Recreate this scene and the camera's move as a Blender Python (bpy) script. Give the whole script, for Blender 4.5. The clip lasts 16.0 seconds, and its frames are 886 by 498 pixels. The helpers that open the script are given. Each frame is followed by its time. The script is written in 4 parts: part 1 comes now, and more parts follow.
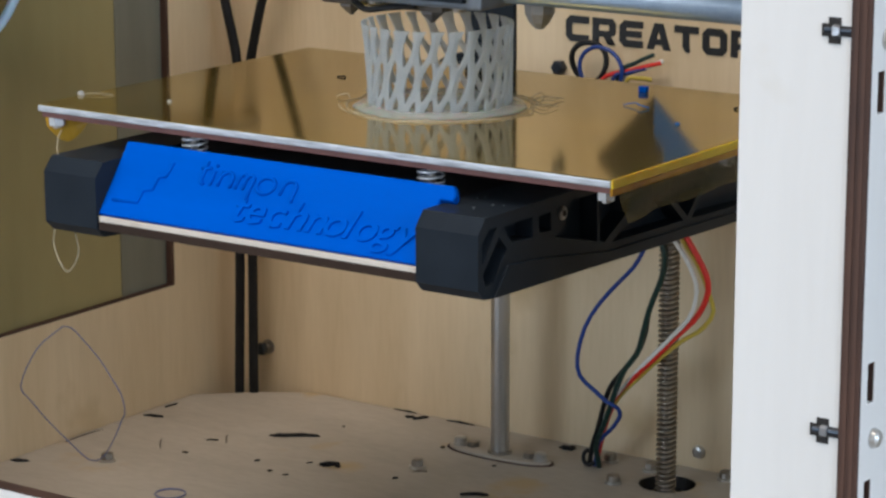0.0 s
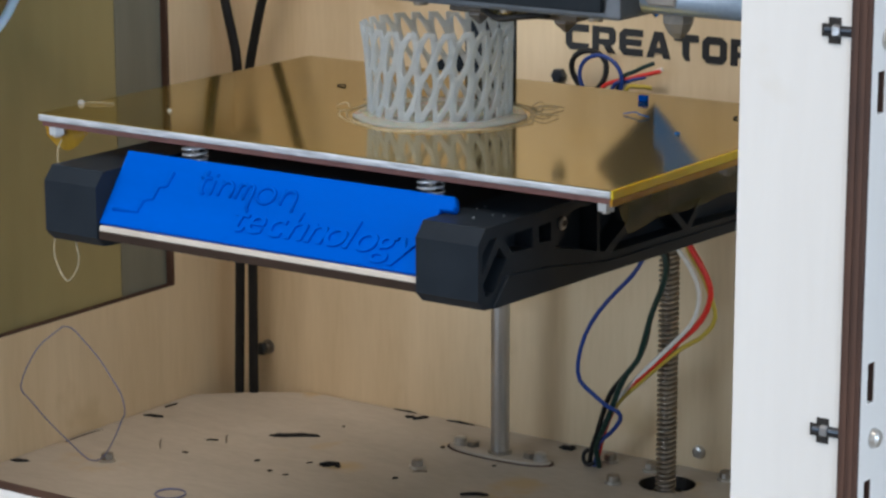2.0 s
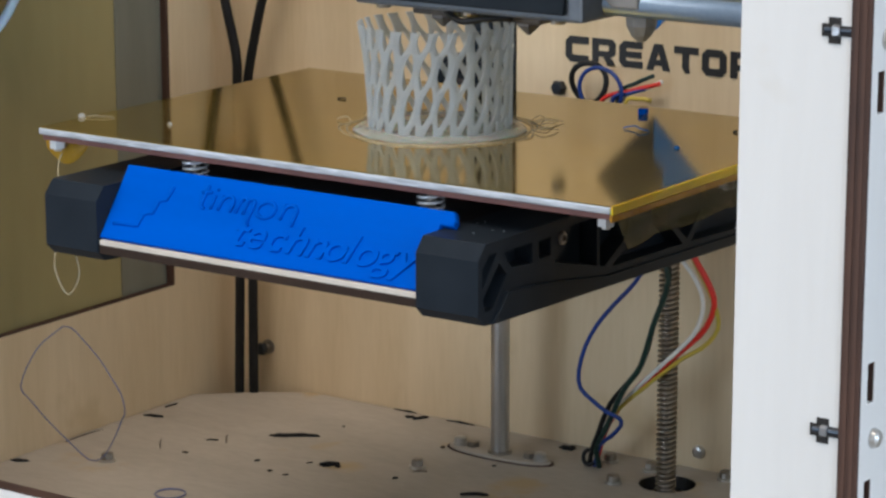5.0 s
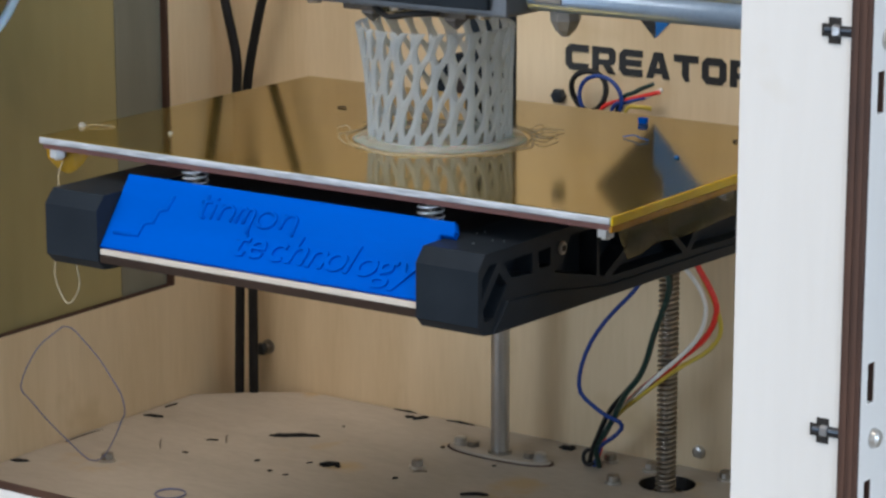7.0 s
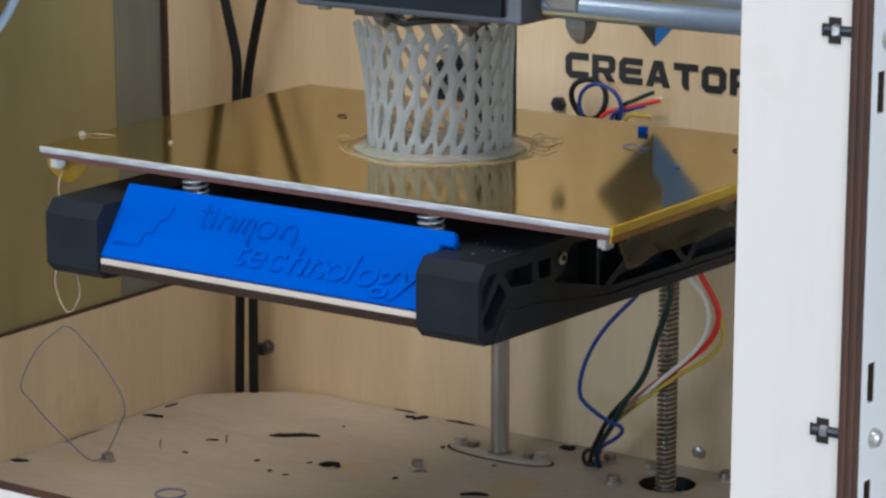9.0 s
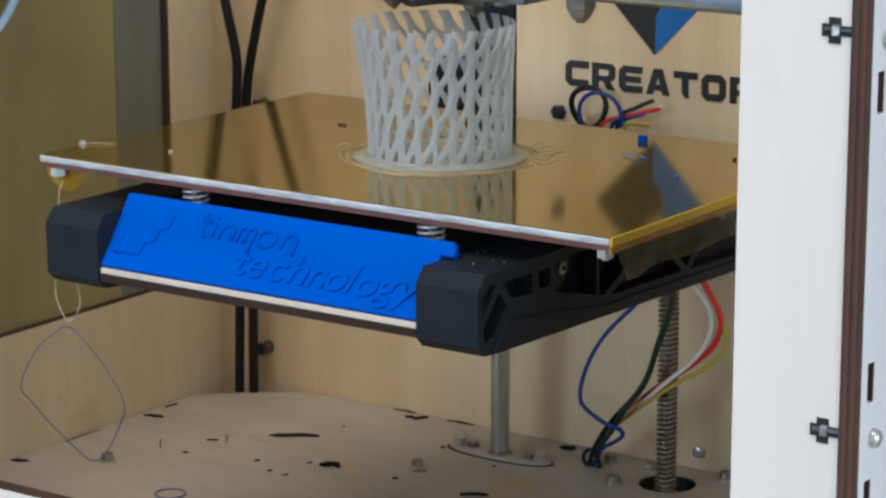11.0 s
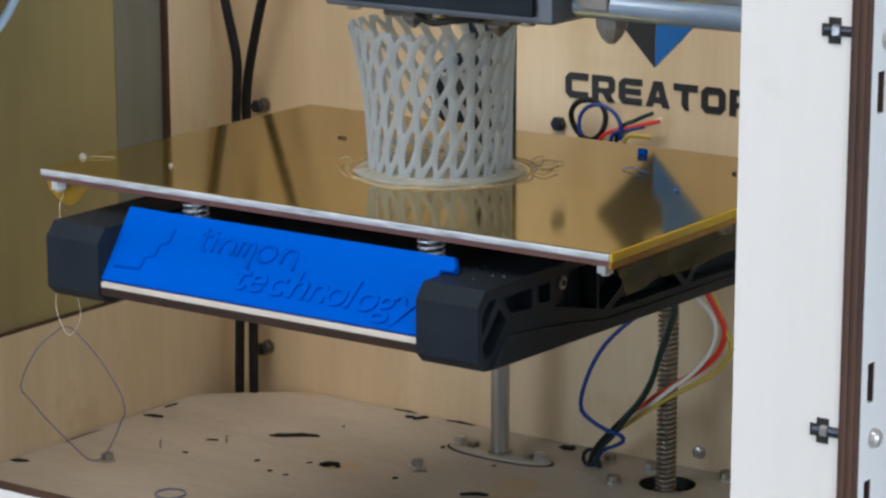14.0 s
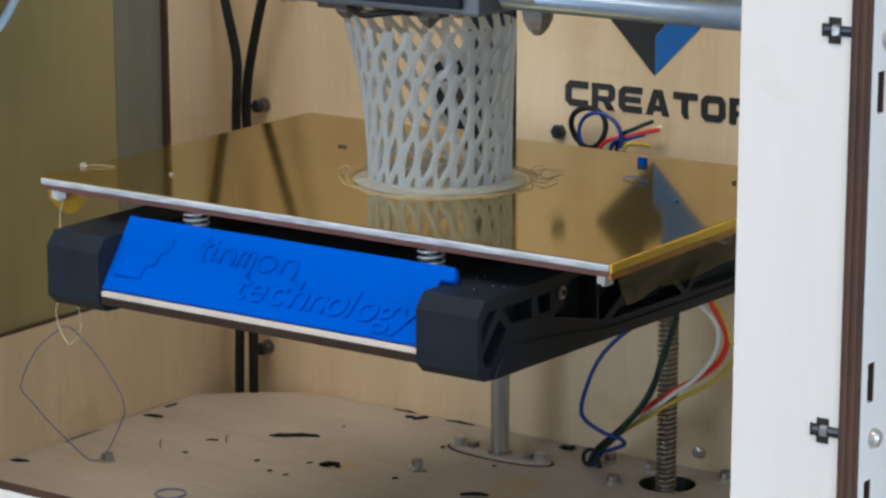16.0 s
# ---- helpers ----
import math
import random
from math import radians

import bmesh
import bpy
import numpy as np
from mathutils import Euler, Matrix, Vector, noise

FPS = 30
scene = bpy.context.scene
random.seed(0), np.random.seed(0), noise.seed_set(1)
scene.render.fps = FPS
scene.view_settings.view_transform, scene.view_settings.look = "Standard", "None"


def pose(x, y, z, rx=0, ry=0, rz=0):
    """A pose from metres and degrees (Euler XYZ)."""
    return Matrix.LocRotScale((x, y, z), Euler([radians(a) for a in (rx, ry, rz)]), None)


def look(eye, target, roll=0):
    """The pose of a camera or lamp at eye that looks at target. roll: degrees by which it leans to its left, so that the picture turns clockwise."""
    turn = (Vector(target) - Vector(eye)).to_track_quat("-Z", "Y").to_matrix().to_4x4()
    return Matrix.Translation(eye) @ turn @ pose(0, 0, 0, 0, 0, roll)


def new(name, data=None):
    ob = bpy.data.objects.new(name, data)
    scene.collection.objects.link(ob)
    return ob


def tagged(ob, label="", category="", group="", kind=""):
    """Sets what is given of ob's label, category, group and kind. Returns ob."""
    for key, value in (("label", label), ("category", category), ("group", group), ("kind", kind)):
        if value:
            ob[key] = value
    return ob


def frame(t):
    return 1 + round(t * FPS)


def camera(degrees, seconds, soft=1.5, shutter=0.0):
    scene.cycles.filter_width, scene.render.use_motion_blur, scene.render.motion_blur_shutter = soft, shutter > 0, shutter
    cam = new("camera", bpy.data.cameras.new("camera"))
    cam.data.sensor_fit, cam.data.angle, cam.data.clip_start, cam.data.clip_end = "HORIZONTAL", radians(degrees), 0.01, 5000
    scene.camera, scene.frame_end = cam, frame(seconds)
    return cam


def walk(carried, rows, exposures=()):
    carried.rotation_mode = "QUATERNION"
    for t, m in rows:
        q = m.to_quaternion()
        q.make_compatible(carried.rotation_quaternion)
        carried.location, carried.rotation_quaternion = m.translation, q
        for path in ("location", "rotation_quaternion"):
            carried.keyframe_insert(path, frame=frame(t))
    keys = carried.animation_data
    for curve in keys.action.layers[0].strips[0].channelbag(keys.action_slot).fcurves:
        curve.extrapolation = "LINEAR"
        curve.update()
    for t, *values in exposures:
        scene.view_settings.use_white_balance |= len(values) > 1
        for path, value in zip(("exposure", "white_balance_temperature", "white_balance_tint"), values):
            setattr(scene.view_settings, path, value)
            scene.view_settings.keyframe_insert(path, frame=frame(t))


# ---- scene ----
cam = camera(18.64, 16.0, soft=2.6)
EYE, AIM = (0.65047, -0.68622, 0.16589), (0.09447, 0.11335, -0.06117)
walk(cam, [(0, look(EYE, AIM, -0.1)), (16, look(EYE, AIM, -0.1))], exposures=[(0, -0.11, 6030, 10), (16, -0.11, 6030, 10)])

# ---- plan, in metres: the origin is the bed's front left corner as the clip starts ----
BED_W, BED_D = 0.235, 0.156
DROP, SECONDS = 0.02616, 16.0          # the platform sinks by DROP in the clip
NOZZLE_Z = 0.0298
GANTRY_Z = 0.0430
FLOOR_Z = -0.1825
WALL_X0, WALL_X1 = -0.130, 0.338       # inner faces of the side walls
BACK_Y, FRONT_Y = 0.267, -0.050
TABLE_Z = -0.235
VASE_X, VASE_Y = 0.1189, 0.0766


# ---- world and light ----
world = bpy.data.worlds.new("sky")
scene.world = world
world.use_nodes = True
wn = world.node_tree.nodes
sky = wn.new("ShaderNodeTexSky")
sky.sky_type, sky.sun_disc = "NISHITA", False
sky.sun_elevation, sky.sun_rotation = radians(40), radians(150)
world.node_tree.links.new(sky.outputs[0], wn["Background"].inputs[0])
wn["Background"].inputs[1].default_value = 0.10


def area_lamp(name, at, target, width, height, power, colour):
    data = bpy.data.lights.new(name, "AREA")
    data.shape, data.size, data.size_y, data.energy, data.color = "RECTANGLE", width, height, power, colour
    ob = new(name, data)
    ob.matrix_world = look(at, target)
    return ob


area_lamp("window_daylight", (2.56, -0.8, 0.62), (0, -0.8, 0.62), 1.9, 1.5, 52, (0.76, 0.88, 1.0))
area_lamp("second_window_daylight", (-0.75, -3.26, 0.62), (-0.75, 0, 0.62), 1.9, 1.5, 55, (0.79, 0.90, 1.0))
area_lamp("ceiling_lamp_light", (0.12, -0.75, 1.38), (0.12, -0.75, 0), 0.8, 0.8, 20.5, (1.0, 0.85, 0.69))
# unseen strip lamp, added to brighten the upper walls and plate
area_lamp("fill_strip_light", (0.115, -0.0335, 0.1575), (0.115, 0.20, -0.02), 0.34, 0.006, 0.10, (1.0, 0.87, 0.70))


# ---- materials ----
def mat(name, c1, c2, scale=30.0, rough=0.5, metal=0.0, bump=0.1, stretch=(1, 1, 1), fine=600.0, mix=0.25,
        spots=None, spot_scale=60.0, spot_size=0.68, sub=0.0, trans=0.0, depth=0.0005, alpha=1.0, spec=0.5):
    """A procedural surface: two colours mixed by noise at two scales, optional spots, relief and uneven gloss."""
    m = bpy.data.materials.new(name)
    m.use_nodes = True
    t = m.node_tree
    n, l = t.nodes, t.links
    p = n["Principled BSDF"]
    co, mp = n.new("ShaderNodeTexCoord"), n.new("ShaderNodeMapping")
    mp.inputs["Scale"].default_value = stretch
    l.new(co.outputs["Object"], mp.inputs[0])
    a, b = n.new("ShaderNodeTexNoise"), n.new("ShaderNodeTexNoise")
    a.inputs["Scale"].default_value, a.inputs["Detail"].default_value = scale, 5
    b.inputs["Scale"].default_value, b.inputs["Detail"].default_value = fine, 3
    for x in (a, b):
        l.new(mp.outputs[0], x.inputs["Vector"])
    f = n.new("ShaderNodeMix")
    f.inputs[0].default_value = mix
    l.new(a.outputs[0], f.inputs[2]), l.new(b.outputs[0], f.inputs[3])
    r = n.new("ShaderNodeValToRGB")
    r.color_ramp.elements[0].position, r.color_ramp.elements[1].position = 0.32, 0.68
    r.color_ramp.elements[0].color, r.color_ramp.elements[1].color = (*c1, 1), (*c2, 1)
    l.new(f.outputs[0], r.inputs[0])
    colour = r.outputs[0]
    if spots:
        s, sr, sm = n.new("ShaderNodeTexNoise"), n.new("ShaderNodeValToRGB"), n.new("ShaderNodeMix")
        s.inputs["Scale"].default_value, s.inputs["Detail"].default_value = spot_scale, 4
        l.new(co.outputs["Object"], s.inputs["Vector"])
        sr.color_ramp.elements[0].position, sr.color_ramp.elements[1].position = spot_size, spot_size + 0.08
        l.new(s.outputs[0], sr.inputs[0])
        sm.data_type = "RGBA"
        l.new(sr.outputs[0], sm.inputs[0]), l.new(colour, sm.inputs[6])
        sm.inputs[7].default_value = (*spots, 1)
        colour = sm.outputs[2]
    l.new(colour, p.inputs["Base Color"])
    mr = n.new("ShaderNodeMapRange")
    mr.inputs[3].default_value, mr.inputs[4].default_value = max(0.02, rough * 0.75), min(1, rough * 1.25)
    l.new(f.outputs[0], mr.inputs[0]), l.new(mr.outputs[0], p.inputs["Roughness"])
    p.inputs["Metallic"].default_value = metal
    p.inputs["Subsurface Weight"].default_value = sub
    p.inputs["Subsurface Scale"].default_value = 0.004
    p.inputs["Transmission Weight"].default_value = trans
    p.inputs["Alpha"].default_value = alpha
    p.inputs["Specular IOR Level"].default_value = spec
    if bump:
        bp = n.new("ShaderNodeBump")
        bp.inputs["Strength"].default_value, bp.inputs["Distance"].default_value = bump, depth
        l.new(f.outputs[0], bp.inputs["Height"]), l.new(bp.outputs[0], p.inputs["Normal"])
    return m


PLY = mat("birch_plywood", (0.60, 0.46, 0.28), (0.73, 0.585, 0.39), 14, 0.62, bump=0.15, stretch=(3, 3, 0.35), fine=160,
          spots=(0.57, 0.43, 0.25), spot_scale=16, spot_size=0.60)
PLY_FLOOR = mat("birch_plywood_floor", (0.39, 0.34, 0.28), (0.51, 0.455, 0.385), 22, 0.6, bump=0.25, stretch=(0.7, 2, 3), fine=220, mix=0.4,
                spots=(0.46, 0.34, 0.19), spot_scale=20, spot_size=0.60)
PLY_PALE = mat("pale_plywood_front", (0.655, 0.635, 0.612), (0.705, 0.688, 0.668), 10, 0.6, bump=0.12, stretch=(3, 3, 0.3), fine=120,
               spots=(0.61, 0.565, 0.49), spot_scale=14, spot_size=0.62)
PLY_CUT = mat("charred_plywood_edge", (0.034, 0.015, 0.010), (0.082, 0.038, 0.024), 60, 0.75, bump=0.4, stretch=(1, 1, 0.2), fine=500)
PLY_CUT_MID = mat("charred_plywood_core", (0.05, 0.023, 0.015), (0.10, 0.047, 0.030), 60, 0.75, bump=0.4, stretch=(1, 1, 0.2), fine=500)
PLY_BURNT = mat("burnt_plywood_edge", (0.018, 0.011, 0.008), (0.045, 0.027, 0.019), 60, 0.8, bump=0.4, stretch=(0.3, 1, 1), fine=500, spec=0.2)
PLY_LIGHT = mat("light_plywood_edge", (0.50, 0.44, 0.37), (0.64, 0.58, 0.51), 60, 0.6, bump=0.2, fine=400)
BLACK = mat("black_moulded_plastic", (0.013, 0.0175, 0.024), (0.019, 0.025, 0.033), 60, 0.38, spec=0.07, bump=0.15, fine=1500)
BLACK_FLAT = mat("black_matt_plate", (0.016, 0.012, 0.013), (0.024, 0.018, 0.019), 50, 0.7, bump=0.1, fine=900)
BLUE = mat("blue_printed_plastic", (0.0, 0.072, 0.44), (0.0, 0.085, 0.51), 20, 0.55, spec=0.05, bump=0.25, stretch=(0.2, 3, 3), fine=900)
ALU = mat("brushed_aluminium_edge", (0.27, 0.29, 0.32), (0.68, 0.71, 0.76), 190, 0.42, 0.35, bump=0.3, stretch=(0.4, 3, 3), fine=900)
STEEL = mat("ground_steel", (0.46, 0.47, 0.49), (0.58, 0.59, 0.61), 30, 0.33, 1.0, bump=0.05, fine=900)
STEEL_DARK = mat("dull_steel", (0.26, 0.24, 0.22), (0.40, 0.37, 0.33), 40, 0.36, 1.0, bump=0.1, fine=900)
ROD = mat("dull_bluish_steel_rod", (0.20, 0.28, 0.40), (0.30, 0.39, 0.52), 40, 0.33, 0.45, bump=0.05, fine=700)
BLACK_STEEL = mat("black_oxide_steel", (0.03, 0.035, 0.045), (0.06, 0.07, 0.085), 80, 0.35, 0.8, bump=0.1, fine=700)
THREAD = mat("oily_threaded_steel", (0.22, 0.19, 0.155), (0.36, 0.32, 0.27), 60, 0.36, 1.0, bump=0.1, fine=900)
ZINC = mat("zinc_plated_screw", (0.46, 0.45, 0.43), (0.62, 0.61, 0.59), 90, 0.32, 0.85, bump=0.1, fine=900)
BRIGHT = mat("bright_zinc_nut", (0.66, 0.68, 0.70), (0.80, 0.82, 0.84), 90, 0.25, 0.5, bump=0.1, fine=900)
PCB = mat("red_brown_circuit_board", (0.115, 0.042, 0.036), (0.19, 0.075, 0.062), 80, 0.5, bump=0.1, fine=700)
KAPTON_BED = mat("amber_film_over_metal", (0.335, 0.226, 0.027), (0.43, 0.296, 0.036), 12, 0.085, 0.87, bump=0.02, fine=45, mix=0.3,
                 spots=(0.28, 0.19, 0.06), spot_scale=34, spot_size=0.72)
KAPTON = mat("amber_tape", (0.56, 0.36, 0.008), (0.80, 0.58, 0.02), 90, 0.22, 0.0, bump=0.45, stretch=(1, 0.4, 1), fine=300, sub=0.1)
KAPTON_BROWN = mat("amber_tape_over_board", (0.30, 0.13, 0.008), (0.46, 0.23, 0.015), 60, 0.22, 0.0, bump=0.3, fine=300)
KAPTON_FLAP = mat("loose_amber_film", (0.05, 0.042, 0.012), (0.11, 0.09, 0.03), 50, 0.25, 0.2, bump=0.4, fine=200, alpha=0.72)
KAPTON_CLEAR = mat("thin_amber_film", (0.40, 0.21, 0.006), (0.62, 0.36, 0.015), 50, 0.2, 0.0, bump=0.3, fine=200, alpha=0.75)
VASE = mat("milky_clear_print", (0.85, 0.89, 0.925), (0.90, 0.93, 0.955), 200, 0.34, bump=0.15, stretch=(0.3, 0.3, 4), fine=900)


def see_through(m, share):
    """Lets a share of the light that meets a thin milky wall glow through to its other side."""
    t = m.node_tree
    glow, mix = t.nodes.new("ShaderNodeBsdfTranslucent"), t.nodes.new("ShaderNodeMixShader")
    body, out = t.nodes["Principled BSDF"], t.nodes["Material Output"]
    t.links.new(body.inputs["Base Color"].links[0].from_socket, glow.inputs["Color"])
    mix.inputs[0].default_value = share
    t.links.new(body.outputs[0], mix.inputs[1])
    t.links.new(glow.outputs[0], mix.inputs[2])
    clear, thin = t.nodes.new("ShaderNodeBsdfTransparent"), t.nodes.new("ShaderNodeMixShader")
    thin.inputs[0].default_value = 0.35
    t.links.new(mix.outputs[0], thin.inputs[1])
    t.links.new(clear.outputs[0], thin.inputs[2])
    t.links.new(thin.outputs[0], out.inputs["Surface"])


see_through(VASE, 0.90)
VASE_BRIM = mat("milky_print_brim", (0.47, 0.50, 0.47), (0.60, 0.63, 0.60), 200, 0.25, bump=0.4, fine=700, sub=0.2, alpha=0.42)
GLUE = mat("clear_plastic_string", (0.55, 0.46, 0.28), (0.66, 0.57, 0.40), 200, 0.25, bump=0.2, fine=700, alpha=0.36)
# its darker patches paint blurry reflections into the pane's colour
SMOKED = mat("smoked_olive_acrylic", (0.235, 0.195, 0.088), (0.35, 0.29, 0.132), 7, 0.22, bump=0.02, stretch=(1, 2, 0.5), fine=30,
             spots=(0.15, 0.145, 0.105), spot_scale=5, spot_size=0.50)
AMBER = bpy.data.materials.new("clear_amber_acrylic")
AMBER.use_nodes = True
an, al = AMBER.node_tree.nodes, AMBER.node_tree.links
tint, sheen, both = an.new("ShaderNodeBsdfTransparent"), an.new("ShaderNodeBsdfGlossy"), an.new("ShaderNodeMixShader")
tint.inputs["Color"].default_value = (0.62, 0.61, 0.57, 1)
sheen.inputs["Roughness"].default_value, both.inputs[0].default_value = 0.08, 0.06
al.new(tint.outputs[0], both.inputs[1]), al.new(sheen.outputs[0], both.inputs[2])
al.new(both.outputs[0], an["Material Output"].inputs["Surface"])
PANE_BAND = mat("grey_green_band", (0.15, 0.15, 0.12), (0.21, 0.212, 0.175), 12, 0.3, bump=0.03, stretch=(1, 3, 0.4), fine=60)
RUBBER = mat("black_cable_sheath", (0.007, 0.007, 0.008), (0.013, 0.013, 0.014), 60, 0.5, spec=0.25, bump=0.1, fine=900)
INK_BLACK = mat("black_print_ink", (0.010, 0.010, 0.011), (0.016, 0.016, 0.018), 90, 0.55, bump=0.05, fine=600)
INK_BLUE = mat("blue_print_ink", (0.0, 0.11, 0.40), (0.0, 0.13, 0.46), 90, 0.5, bump=0.05, fine=600)
WIRE = {
    "blue": mat("blue_wire_sheath", (0.008, 0.035, 0.20), (0.012, 0.05, 0.26), 90, 0.4, bump=0.05),
    "green": mat("dark_green_wire_sheath", (0.003, 0.020, 0.017), (0.005, 0.034, 0.028), 90, 0.4, bump=0.05),
    "white": mat("white_wire_sheath", (0.70, 0.68, 0.64), (0.80, 0.78, 0.74), 90, 0.4, bump=0.05),
    "red": mat("red_wire_sheath", (0.62, 0.02, 0.015), (0.72, 0.035, 0.02), 90, 0.4, bump=0.05),
    "yellow": mat("yellow_wire_sheath", (0.46, 0.34, 0.04), (0.54, 0.41, 0.06), 90, 0.4, bump=0.05),
    "black": RUBBER,
}
HEAD = mat("dark_grey_extruder_metal", (0.085, 0.10, 0.125), (0.14, 0.16, 0.19), 40, 0.4, 0.35, bump=0.1, fine=500)
BRACKET = mat("grey_bracket_plastic", (0.17, 0.165, 0.16), (0.26, 0.25, 0.24), 50, 0.5, 0.1, bump=0.1, fine=500)
HEATER = mat("sooty_heater_block", (0.035, 0.030, 0.028), (0.12, 0.10, 0.085), 70, 0.5, 0.4, bump=0.3, fine=500)
SOOT = mat("sooty_grey_nozzle", (0.11, 0.10, 0.095), (0.20, 0.18, 0.17), 120, 0.45, 0.4, bump=0.2, fine=700)
# near-black that puts the shade of hollows into the colour
HOLLOW_SHADE = mat("hollow_shade", (0.012, 0.010, 0.009), (0.02, 0.017, 0.015), 60, 0.8, bump=0.1)
PAINT = mat("off_white_wall_paint", (0.60, 0.58, 0.54), (0.66, 0.64, 0.60), 3, 0.75, bump=0.1, fine=120)
ROOM_FLOOR = mat("brown_floor_boards", (0.16, 0.10, 0.06), (0.24, 0.16, 0.10), 4, 0.5, bump=0.1, stretch=(0.3, 3, 1), fine=60)
TABLE = mat("grey_table_laminate", (0.34, 0.32, 0.29), (0.42, 0.40, 0.37), 12, 0.45, bump=0.05, fine=200)
# glow of the diodes on the added strip
GLOW = bpy.data.materials.new("fill_strip_glow")
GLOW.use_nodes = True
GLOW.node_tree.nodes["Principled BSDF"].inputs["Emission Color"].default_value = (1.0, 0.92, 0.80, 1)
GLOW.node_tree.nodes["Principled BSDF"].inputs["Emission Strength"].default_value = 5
TUBE = mat("glossy_pale_blue_tube", (0.42, 0.60, 0.80), (0.55, 0.72, 0.90), 60, 0.18, bump=0.05, fine=300, sub=0.3)
TWINE = mat("blue_grey_thin_wire", (0.11, 0.125, 0.26), (0.20, 0.21, 0.34), 90, 0.45, bump=0.05)


# ---- mesh makers ----
def finish(bm, smooth=False):
    me = bpy.data.meshes.new("mesh")
    bmesh.ops.recalc_face_normals(bm, faces=bm.faces)
    bm.to_mesh(me)
    bm.free()
    if smooth:
        me.polygons.foreach_set("use_smooth", [True] * len(me.polygons))
    return me


def block(x0, x1, y0, y1, z0, z1, bevel=0.0004, segments=2):
    bm = bmesh.new()
    bmesh.ops.create_cube(bm, size=1, matrix=Matrix.Translation(((x0 + x1) / 2, (y0 + y1) / 2, (z0 + z1) / 2))
                          @ Matrix.Diagonal((x1 - x0, y1 - y0, z1 - z0, 1)))
    if bevel:
        bmesh.ops.bevel(bm, geom=bm.edges[:], offset=bevel, segments=segments, affect="EDGES", profile=0.6)
    return finish(bm)


def sheet(outer, holes, thick, m, bevel=0.0):
    """A flat board cut out of a sheet: outline and holes in its own plane, its thickness along its own z; m places it."""
    cu = bpy.data.curves.new("outline", "CURVE")
    cu.dimensions, cu.fill_mode, cu.extrude = "2D", "BOTH", thick / 2 - bevel
    cu.bevel_depth, cu.bevel_resolution, cu.offset = bevel, 1, -bevel
    for loop in (outer, *holes):
        s = cu.splines.new("POLY")
        s.points.add(len(loop) - 1)
        for p, (x, y) in zip(s.points, loop):
            p.co = (x, y, 0, 1)
        s.use_cyclic_u = True
    ob = new("outline", cu)
    me = bpy.data.meshes.new_from_object(ob.evaluated_get(bpy.context.evaluated_depsgraph_get()))
    bpy.data.objects.remove(ob)
    bpy.data.curves.remove(cu)
    me.transform(m)
    me.materials.clear()
    bm = bmesh.new()
    bm.from_mesh(me)
    bmesh.ops.remove_doubles(bm, verts=bm.verts, dist=1e-6)
    bm.to_mesh(me)
    bm.free()
    me.polygons.foreach_set("use_smooth", [False] * len(me.polygons))
    return me


def rect(x0, x1, y0, y1):
    return [(x0, y0), (x1, y0), (x1, y1), (x0, y1)]


def ring(x, y, r, n=28):
    return [(x + r * math.cos(2 * math.pi * i / n), y + r * math.sin(2 * math.pi * i / n)) for i in range(n)]


def tube(points, r, n=8, closed=False):
    """A round rod or wire along a line of points."""
    pts = [Vector(p) for p in points]
    bm, rings, side = bmesh.new(), [], None
    for i, p in enumerate(pts):
        a = pts[i - 1] if i or closed else p
        b = pts[(i + 1) % len(pts)] if i + 1 < len(pts) or closed else p
        d = (b - a).normalized()
        side = d.orthogonal().normalized() if side is None else (side - d * side.dot(d)).normalized()
        up = d.cross(side)
        rings.append([bm.verts.new(p + r * (side * math.cos(2 * math.pi * k / n) + up * math.sin(2 * math.pi * k / n))) for k in range(n)])
    pairs = list(zip(rings, rings[1:])) + ([(rings[-1], rings[0])] if closed else [])
    for a, b in pairs:
        for k in range(n):
            bm.faces.new((a[k], a[(k + 1) % n], b[(k + 1) % n], b[k]))
    if not closed:
        bm.faces.new(rings[0]), bm.faces.new(rings[-1])
    return finish(bm, True)


def lathe(profile, at=(0, 0, 0), n=24, turn=None):
    """A solid of revolution about z; profile: (radius, height) from below upwards."""
    bm = bmesh.new()
    loops = [[bm.verts.new((r * math.cos(2 * math.pi * k / n), r * math.sin(2 * math.pi * k / n), z)) for k in range(n)] for r, z in profile]
    for a, b in zip(loops, loops[1:]):
        for k in range(n):
            bm.faces.new((a[k], a[(k + 1) % n], b[(k + 1) % n], b[k]))
    bm.faces.new(loops[0]), bm.faces.new(loops[-1])
    bmesh.ops.transform(bm, matrix=Matrix.Translation(at) @ (turn or Matrix()), verts=bm.verts)
    return finish(bm)


def spline(points, count):
    """Points evenly spread in index along a smooth line through the given ones."""
    p = [Vector(q) for q in points]
    p = [2 * p[0] - p[1], *p, 2 * p[-1] - p[-2]]
    out = []
    for i in range(count):
        u = i / (count - 1) * (len(points) - 1)
        k = min(int(u), len(points) - 2)
        f = u - k
        a, b, c, d = p[k:k + 4]
        out.append(0.5 * (2 * b + (c - a) * f + (2 * a - 5 * b + 4 * c - d) * f * f + (3 * b - a - 3 * c + d) * f ** 3))
    return out


def part(name, me, material, parent, label=""):
    ob = new(name, me)
    if not me.materials:
        me.materials.append(material)
    ob.parent = parent
    return tagged(ob, label)


def thing(name, label, category, at=(0, 0, 0), group="", kind=""):
    ob = new(name)
    ob.empty_display_size = 0.01
    ob.location = at
    return tagged(ob, label, category, group, kind)


